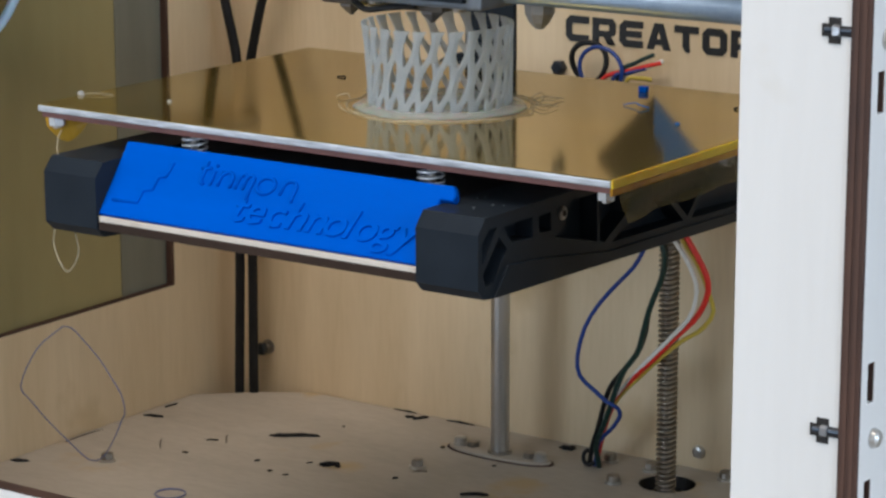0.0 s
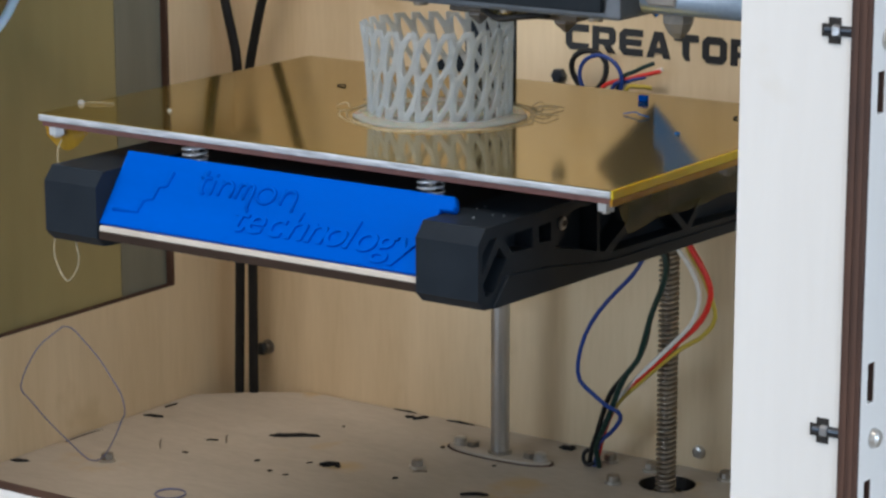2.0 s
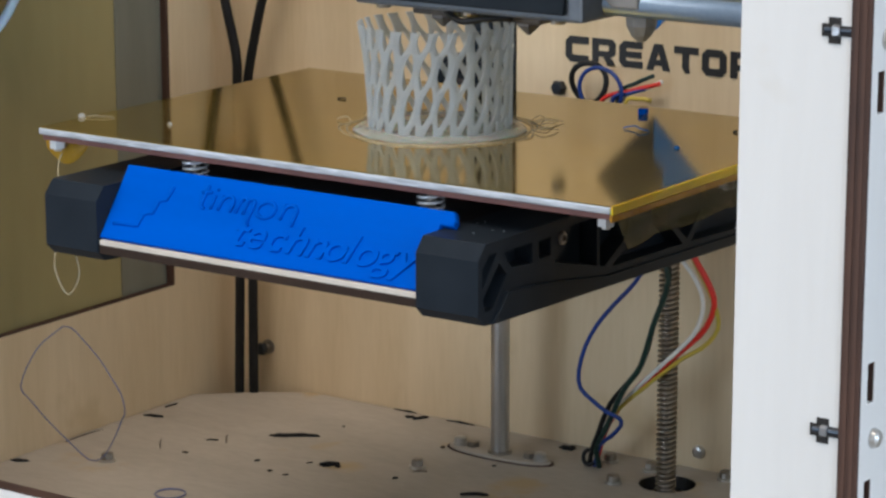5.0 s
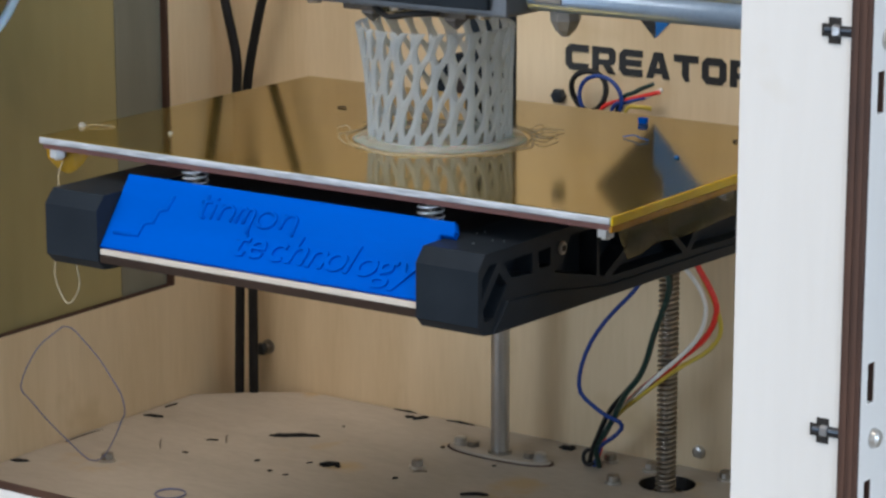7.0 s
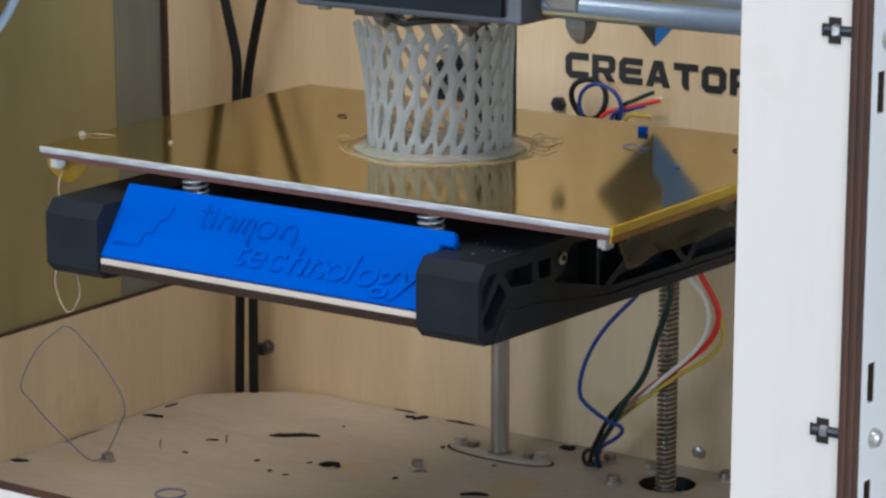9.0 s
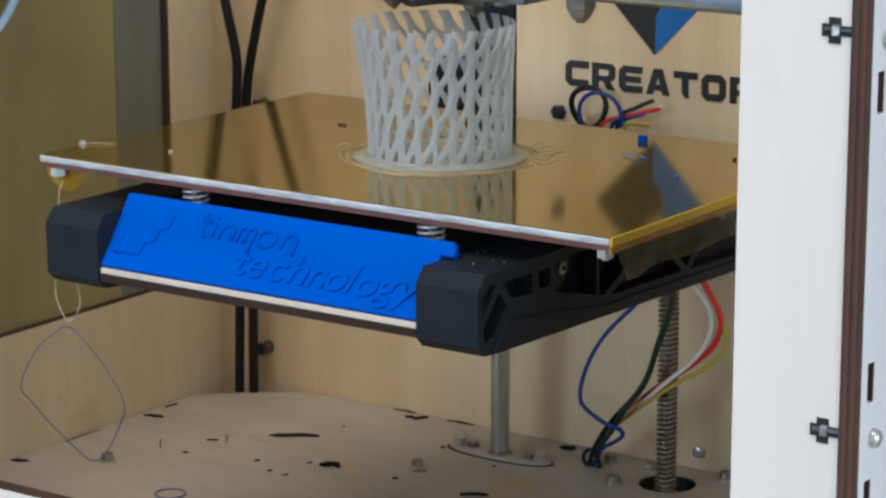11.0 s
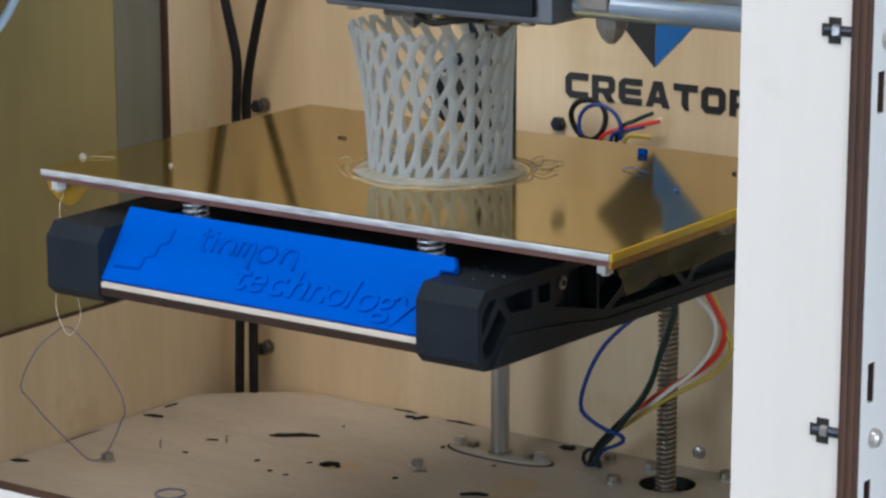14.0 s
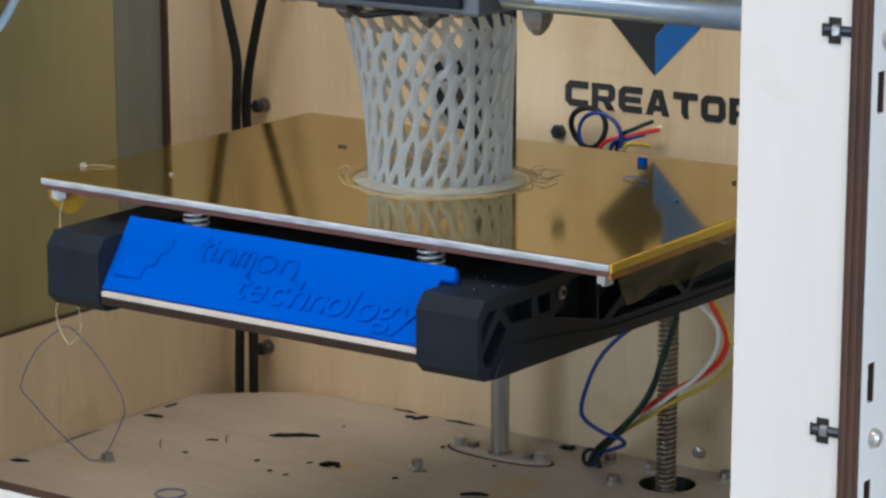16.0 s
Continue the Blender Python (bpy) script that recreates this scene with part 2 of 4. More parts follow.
def single(name, me, material, label, category, group="", kind=""):
    ob = new(name, me)
    if not me.materials:
        me.materials.append(material)
    return tagged(ob, label, category, group, kind)


YZ = Matrix(((0, 0, 1, 0), (1, 0, 0, 0), (0, 1, 0, 0), (0, 0, 0, 1)))     # sheet (a, b) to y, z
XZ = Matrix(((1, 0, 0, 0), (0, 0, -1, 0), (0, 1, 0, 0), (0, 0, 0, 1)))    # sheet (a, b) to x, z


def at_x(x):
    return Matrix.Translation((x, 0, 0)) @ YZ


def at_y(y):
    return Matrix.Translation((0, y, 0)) @ XZ


# ---- the room round the machine ----
def room():
    x0, x1, y0, y1, z0, z1 = -2.2, 2.6, -3.3, 1.7, -0.96, 1.5
    single("floor", block(x0, x1, y0, y1, z0 - 0.1, z0, 0), ROOM_FLOOR, "brown wooden room floor under the table", "floor", kind="structure")
    single("ceiling", block(x0, x1, y0, y1, z1, z1 + 0.1, 0), PAINT, "plain off-white room ceiling", "ceiling", kind="structure")
    for n, me in (("wall_north", block(x0, x1, y1, y1 + 0.1, z0, z1, 0)), ("wall_west", block(x0 - 0.1, x0, y0, y1, z0, z1, 0)),
                  ("wall_south", sheet(rect(x0, x1, z0, z1), [rect(-1.75, 0.25, -0.18, 1.42)], 0.1, at_y(y0 - 0.05))),
                  ("wall_east", sheet(rect(y0, y1, z0, z1), [rect(-1.8, 0.2, -0.18, 1.42)], 0.1, at_x(x1 + 0.05)))):
        single(n, me, PAINT, "plain off-white painted room wall", "wall", kind="structure")
    table = thing("table", "grey laminate table that carries the machine", "table", (0.1, 0.1, z0))
    part("tabletop", block(-0.8, 0.9, -0.35, 0.5, TABLE_Z - 0.03 - z0, TABLE_Z - z0, 0.003), TABLE, table)
    for sx in (-0.74, 0.84):
        for sy in (-0.3, 0.44):
            part("leg", block(sx - 0.03, sx + 0.03, sy - 0.03, sy + 0.03, 0, TABLE_Z - 0.03 - z0, 0.003), STEEL_DARK, table)


# ---- the printer's plywood housing ----
def bolt_head(x, y, z, r=0.0036):
    return lathe([(r, 0), (r * 1.02, 0.001), (r * 0.86, 0.0023), (r * 0.5, 0.003)], (x, y, z), 20, Matrix.Rotation(radians(90), 4, "Y"))


def cross_slot(x, z):
    """A T-slot in the front panel that opens towards the side panel."""
    a, b, c = 0.0035, 0.0017, 0.0014
    return [(x - 0.0042, z - b), (x - 0.0022, z - b), (x - 0.0022, z - a), (x + 0.0013, z - a), (x + 0.0013, z - c), (0.3381, z - c),
            (0.3381, z + c), (x + 0.0013, z + c), (x + 0.0013, z + a), (x - 0.0022, z + a), (x - 0.0022, z + b), (x - 0.0042, z + b)]


PANE_BAND_Y = 0.1905


def housing():
    h = thing("printer_housing", "laser-cut birch plywood printer housing with open front on the table", "printer housing", (0, 0, TABLE_Z))
    up = Matrix.Translation((0, 0, -TABLE_Z))

    def hp(name, me, material, label="", parent=h):
        if parent is h:
            me.transform(up)
        return part(name, me, material, parent, label)

    top, low = 0.17, TABLE_Z
    # left wall with its window opening
    hp("side_wall", sheet(rect(FRONT_Y + 0.006, BACK_Y + 0.006, low, top), [rect(0.004, 0.2226, -0.1285, 0.135)], 0.0034, at_x(WALL_X0 - 0.0017)), PLY,
       "birch plywood side wall with a window opening")
    hp("window_pane", sheet(rect(-0.004, 0.228, -0.137, 0.143), [], 0.003, at_x(WALL_X0 - 0.0051)), SMOKED, "smoked olive acrylic window pane")
    # added strip: its colour paints the grey band that shows in the pane
    hp("pane_band", block(WALL_X0 - 0.0035, WALL_X0 - 0.0031, PANE_BAND_Y, 0.2206, -0.1278, 0.134, 0), PANE_BAND, "grey-green strip added for the band showing in the pane")
    for n, y0, y1, z0, z1 in (("cut_edge", 0.2208, 0.2226, -0.1285, 0.135), ("cut_edge", 0.004, 0.2208, -0.1285, -0.1279)):
        hp(n, block(WALL_X0 - 0.0033, WALL_X0 - 0.0001, y0, y1, z0, z1, 0), PLY_CUT, "charred laser-cut plywood edge")
    # back wall
    hp("back_wall", sheet(rect(WALL_X0, WALL_X1, low, top), [], 0.006, at_y(BACK_Y + 0.003)), PLY, "birch plywood back wall")
    # right wall, with slots near its front edge
    slots = [rect(-0.0446, -0.0405, z, z + 0.0112) for z in (-0.0745, -0.0412, 0.0385, 0.078)] + [rect(0.03, 0.215, -0.1285, 0.135)]
    hp("side_wall", sheet(rect(FRONT_Y + 0.0012, BACK_Y + 0.006, low, top), slots, 0.0058, at_x(WALL_X1 + 0.0031), 0.0003), PLY_PALE,
       "pale plywood side wall with dark tab slots")
    hp("window_pane", sheet(rect(0.022, 0.223, -0.137, 0.143), [], 0.003, at_x(WALL_X1 + 0.0078)), AMBER, "clear amber acrylic window pane")
    # tabs that fill the slots: dark charred ends, set back
    for z in (-0.0745, -0.0412, 0.0385, 0.078):
        hp("tab", block(WALL_X1 + 0.0004, WALL_X1 + 0.0010, -0.0444, -0.0407, z + 0.0002, z + 0.011, 0.0001), PLY_CUT, "charred end of a plywood tab")
        hp("slot_side", block(WALL_X1 + 0.0003, WALL_X1 + 0.0057, -0.0410, -0.04052, z + 0.0001, z + 0.0111, 0), PLY_CUT, "charred side of a tab slot")
    # layers of the right wall's front edge
    for i in range(5):
        hp("ply_layer", block(WALL_X1 + 0.0002 + 0.00116 * i, WALL_X1 + 0.0002 + 0.00116 * (i + 1), FRONT_Y - 0.0003 * (i % 2) + 0.0002, FRONT_Y + 0.0014,
                              low, top, 0), PLY_CUT if i % 2 == 0 else PLY_CUT_MID, "charred layered plywood edge")
    # front panel with its opening; dark sheets on its face paint the T-slots' shade
    z_slots = (-0.0492, 0.0605, -0.16, 0.14)
    outline = rect(WALL_X0 - 0.006, WALL_X1, low, top)
    hp("front_panel", sheet(outline, [rect(-0.072, 0.3052, -0.1238, 0.15)], 0.006, at_y(FRONT_Y + 0.004)), PLY_PALE, "pale plywood front panel round the opening")
    hp("cut_edge", block(-0.072, 0.3052, FRONT_Y + 0.0012, FRONT_Y + 0.0068, -0.1238, -0.1232, 0), PLY_CUT, "charred laser-cut plywood edge")
    for z in z_slots:
        slot = hp("slot", sheet(cross_slot(0.3336, z)[:], [], 0.0006, at_y(FRONT_Y + 0.0009)), HOLLOW_SHADE, "dark cross-shaped sheet for the shade in a slot")
        nut = lathe([(0.0019, 0), (0.0022, 0.0003), (0.0022, 0.0019), (0.0019, 0.0022)], (0.3326, FRONT_Y + 0.0015, z), 6, Matrix.Rotation(radians(90), 4, "Y"))
        nut.transform(up)
        part("nut", nut, STEEL, slot, "bright hex nut")
        rod = lathe([(0.0011, 0), (0.0011, 0.0080)], (0.3302, FRONT_Y + 0.0012, z), 12, Matrix.Rotation(radians(90), 4, "Y"))
        rod.transform(up)
        part("bolt", rod, BLACK_STEEL, slot, "dark steel bolt shank")
        hp("bolt_head", bolt_head(WALL_X1 + 0.0055, -0.0405, z - 0.0024, 0.0028), ZINC, "zinc domed bolt head")
    # floor board with a cut corner and the hole of the spindle
    floor = [(WALL_X0 + 0.0007, FRONT_Y + 0.007), (WALL_X1, FRONT_Y + 0.007), (WALL_X1, BACK_Y - 0.0008), (-0.086, BACK_Y - 0.0008), (-0.105, 0.254), (-0.1255, 0.236), (WALL_X0 + 0.0007, 0.232)]
    hp("floor_board", sheet(floor, [ring(0.1180, 0.2418, 0.0120)], 0.006, Matrix.Translation((0, 0, FLOOR_Z - 0.003))), PLY_FLOOR, "scuffed birch plywood floor board")
    # rim darker than char alone: the hole's inner shade is in its colour
    hp("hole_rim", sheet(ring(0.1180, 0.2418, 0.0120), [ring(0.1180, 0.2418, 0.0117)], 0.0058, Matrix.Translation((0, 0, FLOOR_Z - 0.0032))), HOLLOW_SHADE, "charred rim, darkened for the shade in the spindle hole")
    hp("base_board", block(WALL_X0, WALL_X1, FRONT_Y + 0.007, BACK_Y, low, low + 0.004, 0), BLACK_FLAT, "dark base board under the floor")


def fill_strip():
    # added out of view to go with the strip's fill light
    s = thing("fill_strip", "unseen lamp strip added inside the top of the front panel", "lamp strip", (0.115, FRONT_Y + 0.0072, 0.1600))
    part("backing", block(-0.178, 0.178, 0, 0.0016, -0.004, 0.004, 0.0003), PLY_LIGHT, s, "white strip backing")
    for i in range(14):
        part("diode", block(-0.169 + 0.026 * i - 0.0025, -0.169 + 0.026 * i + 0.0025, 0.0016, 0.0030, -0.0018, 0.0018, 0.0004), GLOW, s, "added glowing diode")


# ---- screws, cables and rods that stand still ----
def wall_screw(x, z):
    s = thing("wall_screw", "dark steel screw in the back wall", "screw", (x, BACK_Y, z), "screws in the back wall")
    back = Matrix.Rotation(radians(90), 4, "X")
    part("washer", lathe([(0.0034, 0), (0.0034, 0.0009)], n=20, turn=back), STEEL_DARK, s)
    part("shank", lathe([(0.0016, 0.0009), (0.0016, 0.0062)], n=12, turn=back), STEEL_DARK, s)
    part("nut", lathe([(0.0027, 0.004), (0.0031, 0.0043), (0.0031, 0.0066), (0.0026, 0.0072)], n=6, turn=back), BLACK_STEEL, s, "black hex nut")


def floor_screw(x, y, tilt=0.0, group="screws on the printer floor"):
    s = thing("floor_screw", "dull zinc screw head with washer in the plywood floor", "screw", (x, y, FLOOR_Z), group)
    part("washer", lathe([(0.0036, 0), (0.0036, 0.0008), (0.0030, 0.0010)], n=20), ZINC, s)
    part("head", lathe([(0.0027, 0.0009), (0.0029, 0.0014), (0.0026, 0.0034), (0.0018, 0.0040)], n=6 if tilt else 16), STEEL_DARK, s)


def wall_disc():
    """A round black disc added on the back wall, glimpsed through the vase."""
    back = Matrix.Rotation(radians(90), 4, "X")
    c = thing("wall_disc", "round black disc added on the plywood back wall", "vent cover", (-0.0004, BACK_Y, -0.0325))
    part("rim", lathe([(0.0166, 0), (0.0166, 0.0042), (0.0162, 0.0048), (0.0120, 0.0050)], n=40, turn=back), BLACK, c)
    part("hub", lathe([(0.0060, 0.0050), (0.0060, 0.0062), (0.0052, 0.0068)], n=24, turn=back), BLACK_FLAT, c, "matt black hub")


def cables():
    for pts in ([(-0.1290, 0.240, 0.105), (-0.1275, 0.245, 0.060), (-0.1245, 0.250, 0.022), (-0.1199, 0.250, -0.0005), (-0.1139, 0.250, -0.0257), (-0.1140, 0.250, -0.042), (-0.1147, 0.250, -0.0555), (-0.1140, 0.250, -0.085), (-0.1140, 0.250, -0.1199), (-0.1157, 0.250, -0.1821), (-0.1160, 0.250, -0.231)],
                [(-0.0700, 0.2545, 0.105), (-0.0820, 0.2545, 0.060), (-0.0930, 0.254, 0.026), (-0.1016, 0.254, 0.0007), (-0.1090, 0.254, -0.028), (-0.1120, 0.2545, -0.044), (-0.1122, 0.2545, -0.0580), (-0.1098, 0.2530, -0.085), (-0.1082, 0.252, -0.1195), (-0.1088, 0.252, -0.1816), (-0.1090, 0.252, -0.231)]):
        single("power_cable", tube(spline(pts, 64), 0.0022, 12), RUBBER, "black round cable running down the wall corner", "cable", "cables in the corner")
    guide = [(-0.122, 0.150, 0.150), (-0.122, 0.137, 0.070), (-0.122, 0.1248, 0.0250), (-0.122, 0.1165, 0.0140), (-0.122, 0.1115, 0.0080), (-0.122, 0.1045, 0.0030), (-0.122, 0.092, 0.000), (-0.122, 0.070, 0.004), (-0.121, 0.040, 0.030), (-0.121, 0.010, 0.052)]
    single("filament_tube", tube(spline(guide, 60), 0.0021, 14), TUBE, "glossy pale blue plastic filament tube by the pane", "tube")


def rods():
    g = thing("guide_rod", "bright ground steel guide rod on a flanged foot", "guide rod", (0.0394, 0.235, FLOOR_Z))
    part("rod", lathe([(0.0040, -0.004), (0.0040, 0.34), (0.0036, 0.3405)], n=32), STEEL, g)
    rim = [(0.0255 * math.copysign(abs(math.cos(a)) ** 0.8, math.cos(a)), 0.0075 * math.sin(a)) for a in [2 * math.pi * i / 28 for i in range(28)]]
    part("foot", sheet(rim, [ring(0, 0, 0.0042)], 0.0014, Matrix.Translation((0, 0, 0.0007)), 0.0002), PLY_FLOOR, g, "birch plywood foot plate")
    edge = [(1.05 * a, 1.10 * b) for a, b in rim]
    part("cut_line", sheet(edge, [rim], 0.0005, Matrix.Translation((0, 0, 0.00026))), PLY_CUT, g, "charred line round the foot plate")
    part("collar", lathe([(0.0052, 0.0014), (0.0052, 0.0024), (0.0042, 0.0026)], n=24), STEEL_DARK, g)
    for dx in (-0.0145, 0.0145):
        part("nut", lathe([(0.0028, 0.0014), (0.0030, 0.0018), (0.0030, 0.0034), (0.0026, 0.0038)], (dx, 0.001, 0), 6), STEEL_DARK, g, "dull hex nut")
    for dx in (-0.0205, 0.0205):
        part("screw", lathe([(0.0032, 0.0014), (0.0032, 0.0022), (0.0026, 0.0024), (0.0026, 0.0044), (0.0018, 0.0050)], (dx, 0.0, 0), 12), ZINC, g, "zinc screw head")
    # threaded spindle
    s = thing("spindle", "threaded steel lead screw through the plywood floor", "lead screw", (0.1203, 0.2365, FLOOR_Z))
    bm, prev, n = bmesh.new(), None, 18
    for i in range(1150):
        z = -0.048 + 0.00023 * i
        if z > 0.21:
            break
        cur = []
        for k in range(n):
            w = math.sin(2 * math.pi * (z / 0.0021 - k / n))
            r = 0.0036 + 0.0009 * max(-0.8, min(0.8, w * 1.6))
            cur.append(bm.verts.new((r * math.cos(2 * math.pi * k / n), r * math.sin(2 * math.pi * k / n), z)))
        if prev:
            for k in range(n):
                bm.faces.new((prev[k], prev[(k + 1) % n], cur[(k + 1) % n], cur[k]))
        prev = cur
    part("coupling", lathe([(0.0082, -0.046), (0.0086, -0.0455), (0.0086, -0.0105), (0.0080, -0.0098)], n=28), INK_BLUE, s, "dark blue motor coupling")
    part("thread", finish(bm, True), THREAD, s)


# ---- the platform that sinks ----
RIDERS = []


# wide black capitals on a ten by ten grid: outline, then counters
GLYPHS = {}
GLYPHS["C"] = [[(10, 7.2), (10, 10), (2, 10), (0, 8), (0, 2), (2, 0), (10, 0), (10, 2.8), (3.2, 2.8), (2.8, 3.2), (2.8, 6.8), (3.2, 7.2)]]
GLYPHS["R"] = [[(0, 0), (2.8, 0), (2.8, 3), (4.8, 3), (6.8, 0), (10, 0), (7.8, 3.1), (9.2, 3.6), (10, 4.8), (10, 8.4), (8.6, 10), (0, 10)],
               [(2.8, 5.2), (6.8, 5.2), (7.2, 5.6), (7.2, 7.2), (6.8, 7.6), (2.8, 7.6)]]
GLYPHS["E"] = [[(10, 7.4), (10, 10), (2, 10), (0, 8), (0, 2), (2, 0), (10, 0), (10, 2.6), (3, 2.6), (2.8, 3.8), (9.4, 3.8), (9.4, 6.2), (2.8, 6.2), (3, 7.4)]]
GLYPHS["A"] = [[(0, 0), (2.9, 0), (3.5, 1.8), (6.5, 1.8), (7.1, 0), (10, 0), (6.8, 10), (3.2, 10)], [(4.1, 4), (5.9, 4), (5, 7.2)]]
GLYPHS["T"] = [[(0, 10), (0, 7.3), (3.4, 7.3), (3.4, 2), (4.8, 0), (6.6, 0), (6.2, 2), (6.2, 7.3), (10, 7.3), (10, 10)]]
GLYPHS["O"] = [[(2, 0), (8, 0), (10, 2), (10, 8), (8, 10), (2, 10), (0, 8), (0, 2)], [(2.8, 3.2), (3.2, 2.8), (6.8, 2.8), (7.2, 3.2), (7.2, 6.8), (6.8, 7.2), (3.2, 7.2), (2.8, 6.8)]]


def platform():
    p = thing("build_platform", "black plastic platform arms carrying the heated bed", "printer platform")
    RIDERS.append((p, (0, 0, 0)))
    profile = [(-0.0200, -0.0352), (-0.0200, -0.0176), (-0.0158, -0.0128), (0.214, -0.0128), (0.214, -0.0450), (-0.0120, -0.0390), (-0.0165, -0.0386)]
    hollows = [[(-0.0176, -0.0205), (-0.0138, -0.0168), (-0.0094, -0.0166), (-0.0176, -0.0272)], [(-0.0172, -0.0302), (-0.0082, -0.0200), (-0.0038, -0.0246), (-0.0114, -0.0340), (-0.0160, -0.0345)],
               [(-0.0062, -0.0172), (0.0107, -0.0172), (0.0110, -0.0240), (-0.0012, -0.0230)], [(0.0142, -0.0176), (0.0214, -0.0174), (0.0215, -0.0236), (0.0147, -0.0232)],
               [(0.0330, -0.0160), (0.0496, -0.0160), (0.0499, -0.0325), (0.0238, -0.0262), (0.0300, -0.0228)], [(0.0512, -0.0160), (0.0706, -0.0160), (0.0690, -0.0262), (0.0545, -0.0335), (0.0514, -0.0330)],
               [(0.0590, -0.0345), (0.0722, -0.0275), (0.0732, -0.0160), (0.0955, -0.0160), (0.0968, -0.0276), (0.1066, -0.0358)], [(0.0986, -0.0262), (0.1190, -0.0262), (0.1092, -0.0347)],
               [(0.1118, -0.0360), (0.1208, -0.0278), (0.1222, -0.0160), (0.2050, -0.0160), (0.2050, -0.0400)]]
    flange = [(-0.0124, -0.0389), (0.2138, -0.0449), (0.2138, -0.0412), (0.0560, -0.0368), (0.0200, -0.0318), (-0.0040, -0.0298), (-0.0096, -0.0360)]
    for x0, side in ((0.0208, -1), (0.1768, 1)):
        arm = part("arm", sheet(profile, [], 0.0166, at_x(x0 + (0.0083 if side > 0 else 0.0151))), BLACK, p, "black moulded plastic arm")
        web_x = x0 + 0.0234 - 0.0034 if side > 0 else x0 + 0.0034
        part("web", sheet(profile, hollows, 0.0068, at_x(web_x)), BLACK, arm, "ribbed outer web with triangular hollows")
        part("flange", sheet(flange, [], 0.0012, at_x(x0 + 0.0234 + 0.0002 if side > 0 else x0 - 0.0002), 0.0003), BLACK, arm, "smooth lower flange")
    part("cross_plate", block(0.030, 0.190, 0.0015, 0.214, -0.0172, -0.0140, 0.0004), BLACK_FLAT, p, "black cross plate")
    part("inner_board", block(0.0444, 0.1764, 0.0035, 0.0065, -0.0325, -0.0150, 0.0002), BLACK_FLAT, p, "black board behind the sign")
    board = part("front_board", block(0.0446, 0.1766, -0.0192, 0.150, -0.0327, -0.0308, 0.0003), PLY_LIGHT, p, "light plywood shelf board")
    part("edge_strip", block(0.0446, 0.1766, -0.0194, 0.150, -0.0356, -0.0328, 0.0003), PLY_BURNT, board, "charred plywood lower edge")
    screw = part("side_screw", lathe([(0.0022, 0), (0.0022, 0.0008), (0.0016, 0.0011)], (0.2000, 0.0280, -0.0190), 20, Matrix.Rotation(radians(90), 4, "Y")), STEEL_DARK, p, "dull steel screw head")
    # raised dark hexagon, painting the hollow's shade on the screw head
    part("socket", lathe([(0.0011, 0.0), (0.0011, 0.0014)], (0.2000, 0.0280, -0.0190), 6, Matrix.Rotation(radians(90), 4, "Y")), HOLLOW_SHADE, screw, "dark hex stud for the shade in the socket")
    # springs under the bed
    for x, y in ((0.0644, 0.0085), (0.1628, 0.0085), (0.0644, 0.130), (0.1628, 0.130)):
        pts = [(x + 0.0042 * math.cos(a), y + 0.0042 * math.sin(a), -0.0136 + 0.0092 * a / (2 * math.pi * 4.6)) for a in [2 * math.pi * 4.6 * i / 92 for i in range(93)]]
        part("spring", tube(pts, 0.00048, 8), BRIGHT, p, "bright steel coil spring")
        part("bolt", lathe([(0.0015, -0.0140), (0.0015, -0.0046)], (x, y, 0), 12), STEEL_DARK, p)
    # upright plate behind the bed with its print
    plate = part("back_plate", sheet(rect(0.0566, 0.1900, -0.0420, 0.1180), [ring(0.1010, -0.0200, 0.0060)], 0.005, at_y(0.2228)), PLY, p, "upright birch plywood plate with printed lettering")
    part("bearing_housing", block(0.0320, 0.0558, 0.2190, 0.2460, -0.0430, 0.1000, 0.0008), BLACK, p, "black bearing housing beside the plate")
    for i, ch in enumerate("CREATOR"):
        x, z = 0.0802 + 0.01247 * i, 0.0020
        loops = [[(x + 0.00108 * a, z + 0.00104 * b) for a, b in loop] for loop in GLYPHS[ch]]
        part("letter", sheet(loops[0], loops[1:], 0.0004, at_y(0.2201)), INK_BLACK, plate, "black printed capital letter")
    cx, tip, hw, hh = 0.1214, 0.0178, 0.0268, 0.0272
    dark = [(cx, tip), (cx, tip + 0.016), (cx + 0.0045, tip + 0.0205), (cx + 0.0045, tip + 0.030), (cx - 0.004, tip + 0.036), (cx - 0.004, tip + 2 * hh - 0.004), (cx - hw, tip + hh)]
    light = [(cx + 0.0003, tip + 0.0003), (cx + hw, tip + hh), (cx + 0.004, tip + 2 * hh - 0.004), (cx + 0.004, tip + 0.036), (cx + 0.0049, tip + 0.030), (cx + 0.0049, tip + 0.0203), (cx + 0.0003, tip + 0.0158)]
    part("emblem", sheet(dark, [], 0.0004, at_y(0.2201)), INK_BLACK, plate, "black half of a printed diamond")
    part("emblem", sheet(light, [], 0.0004, at_y(0.2201)), INK_BLUE, plate, "blue half of a printed diamond")
    for x, z in ((0.0777, -0.0090), (0.0778, 0.0509)):
        part("plate_screw", lathe([(0.0030, 0), (0.0030, 0.0028), (0.0022, 0.0036)], (x, 0.2203, z), 6, Matrix.Rotation(radians(90), 4, "X")), BLACK_STEEL, plate, "dark hex screw")


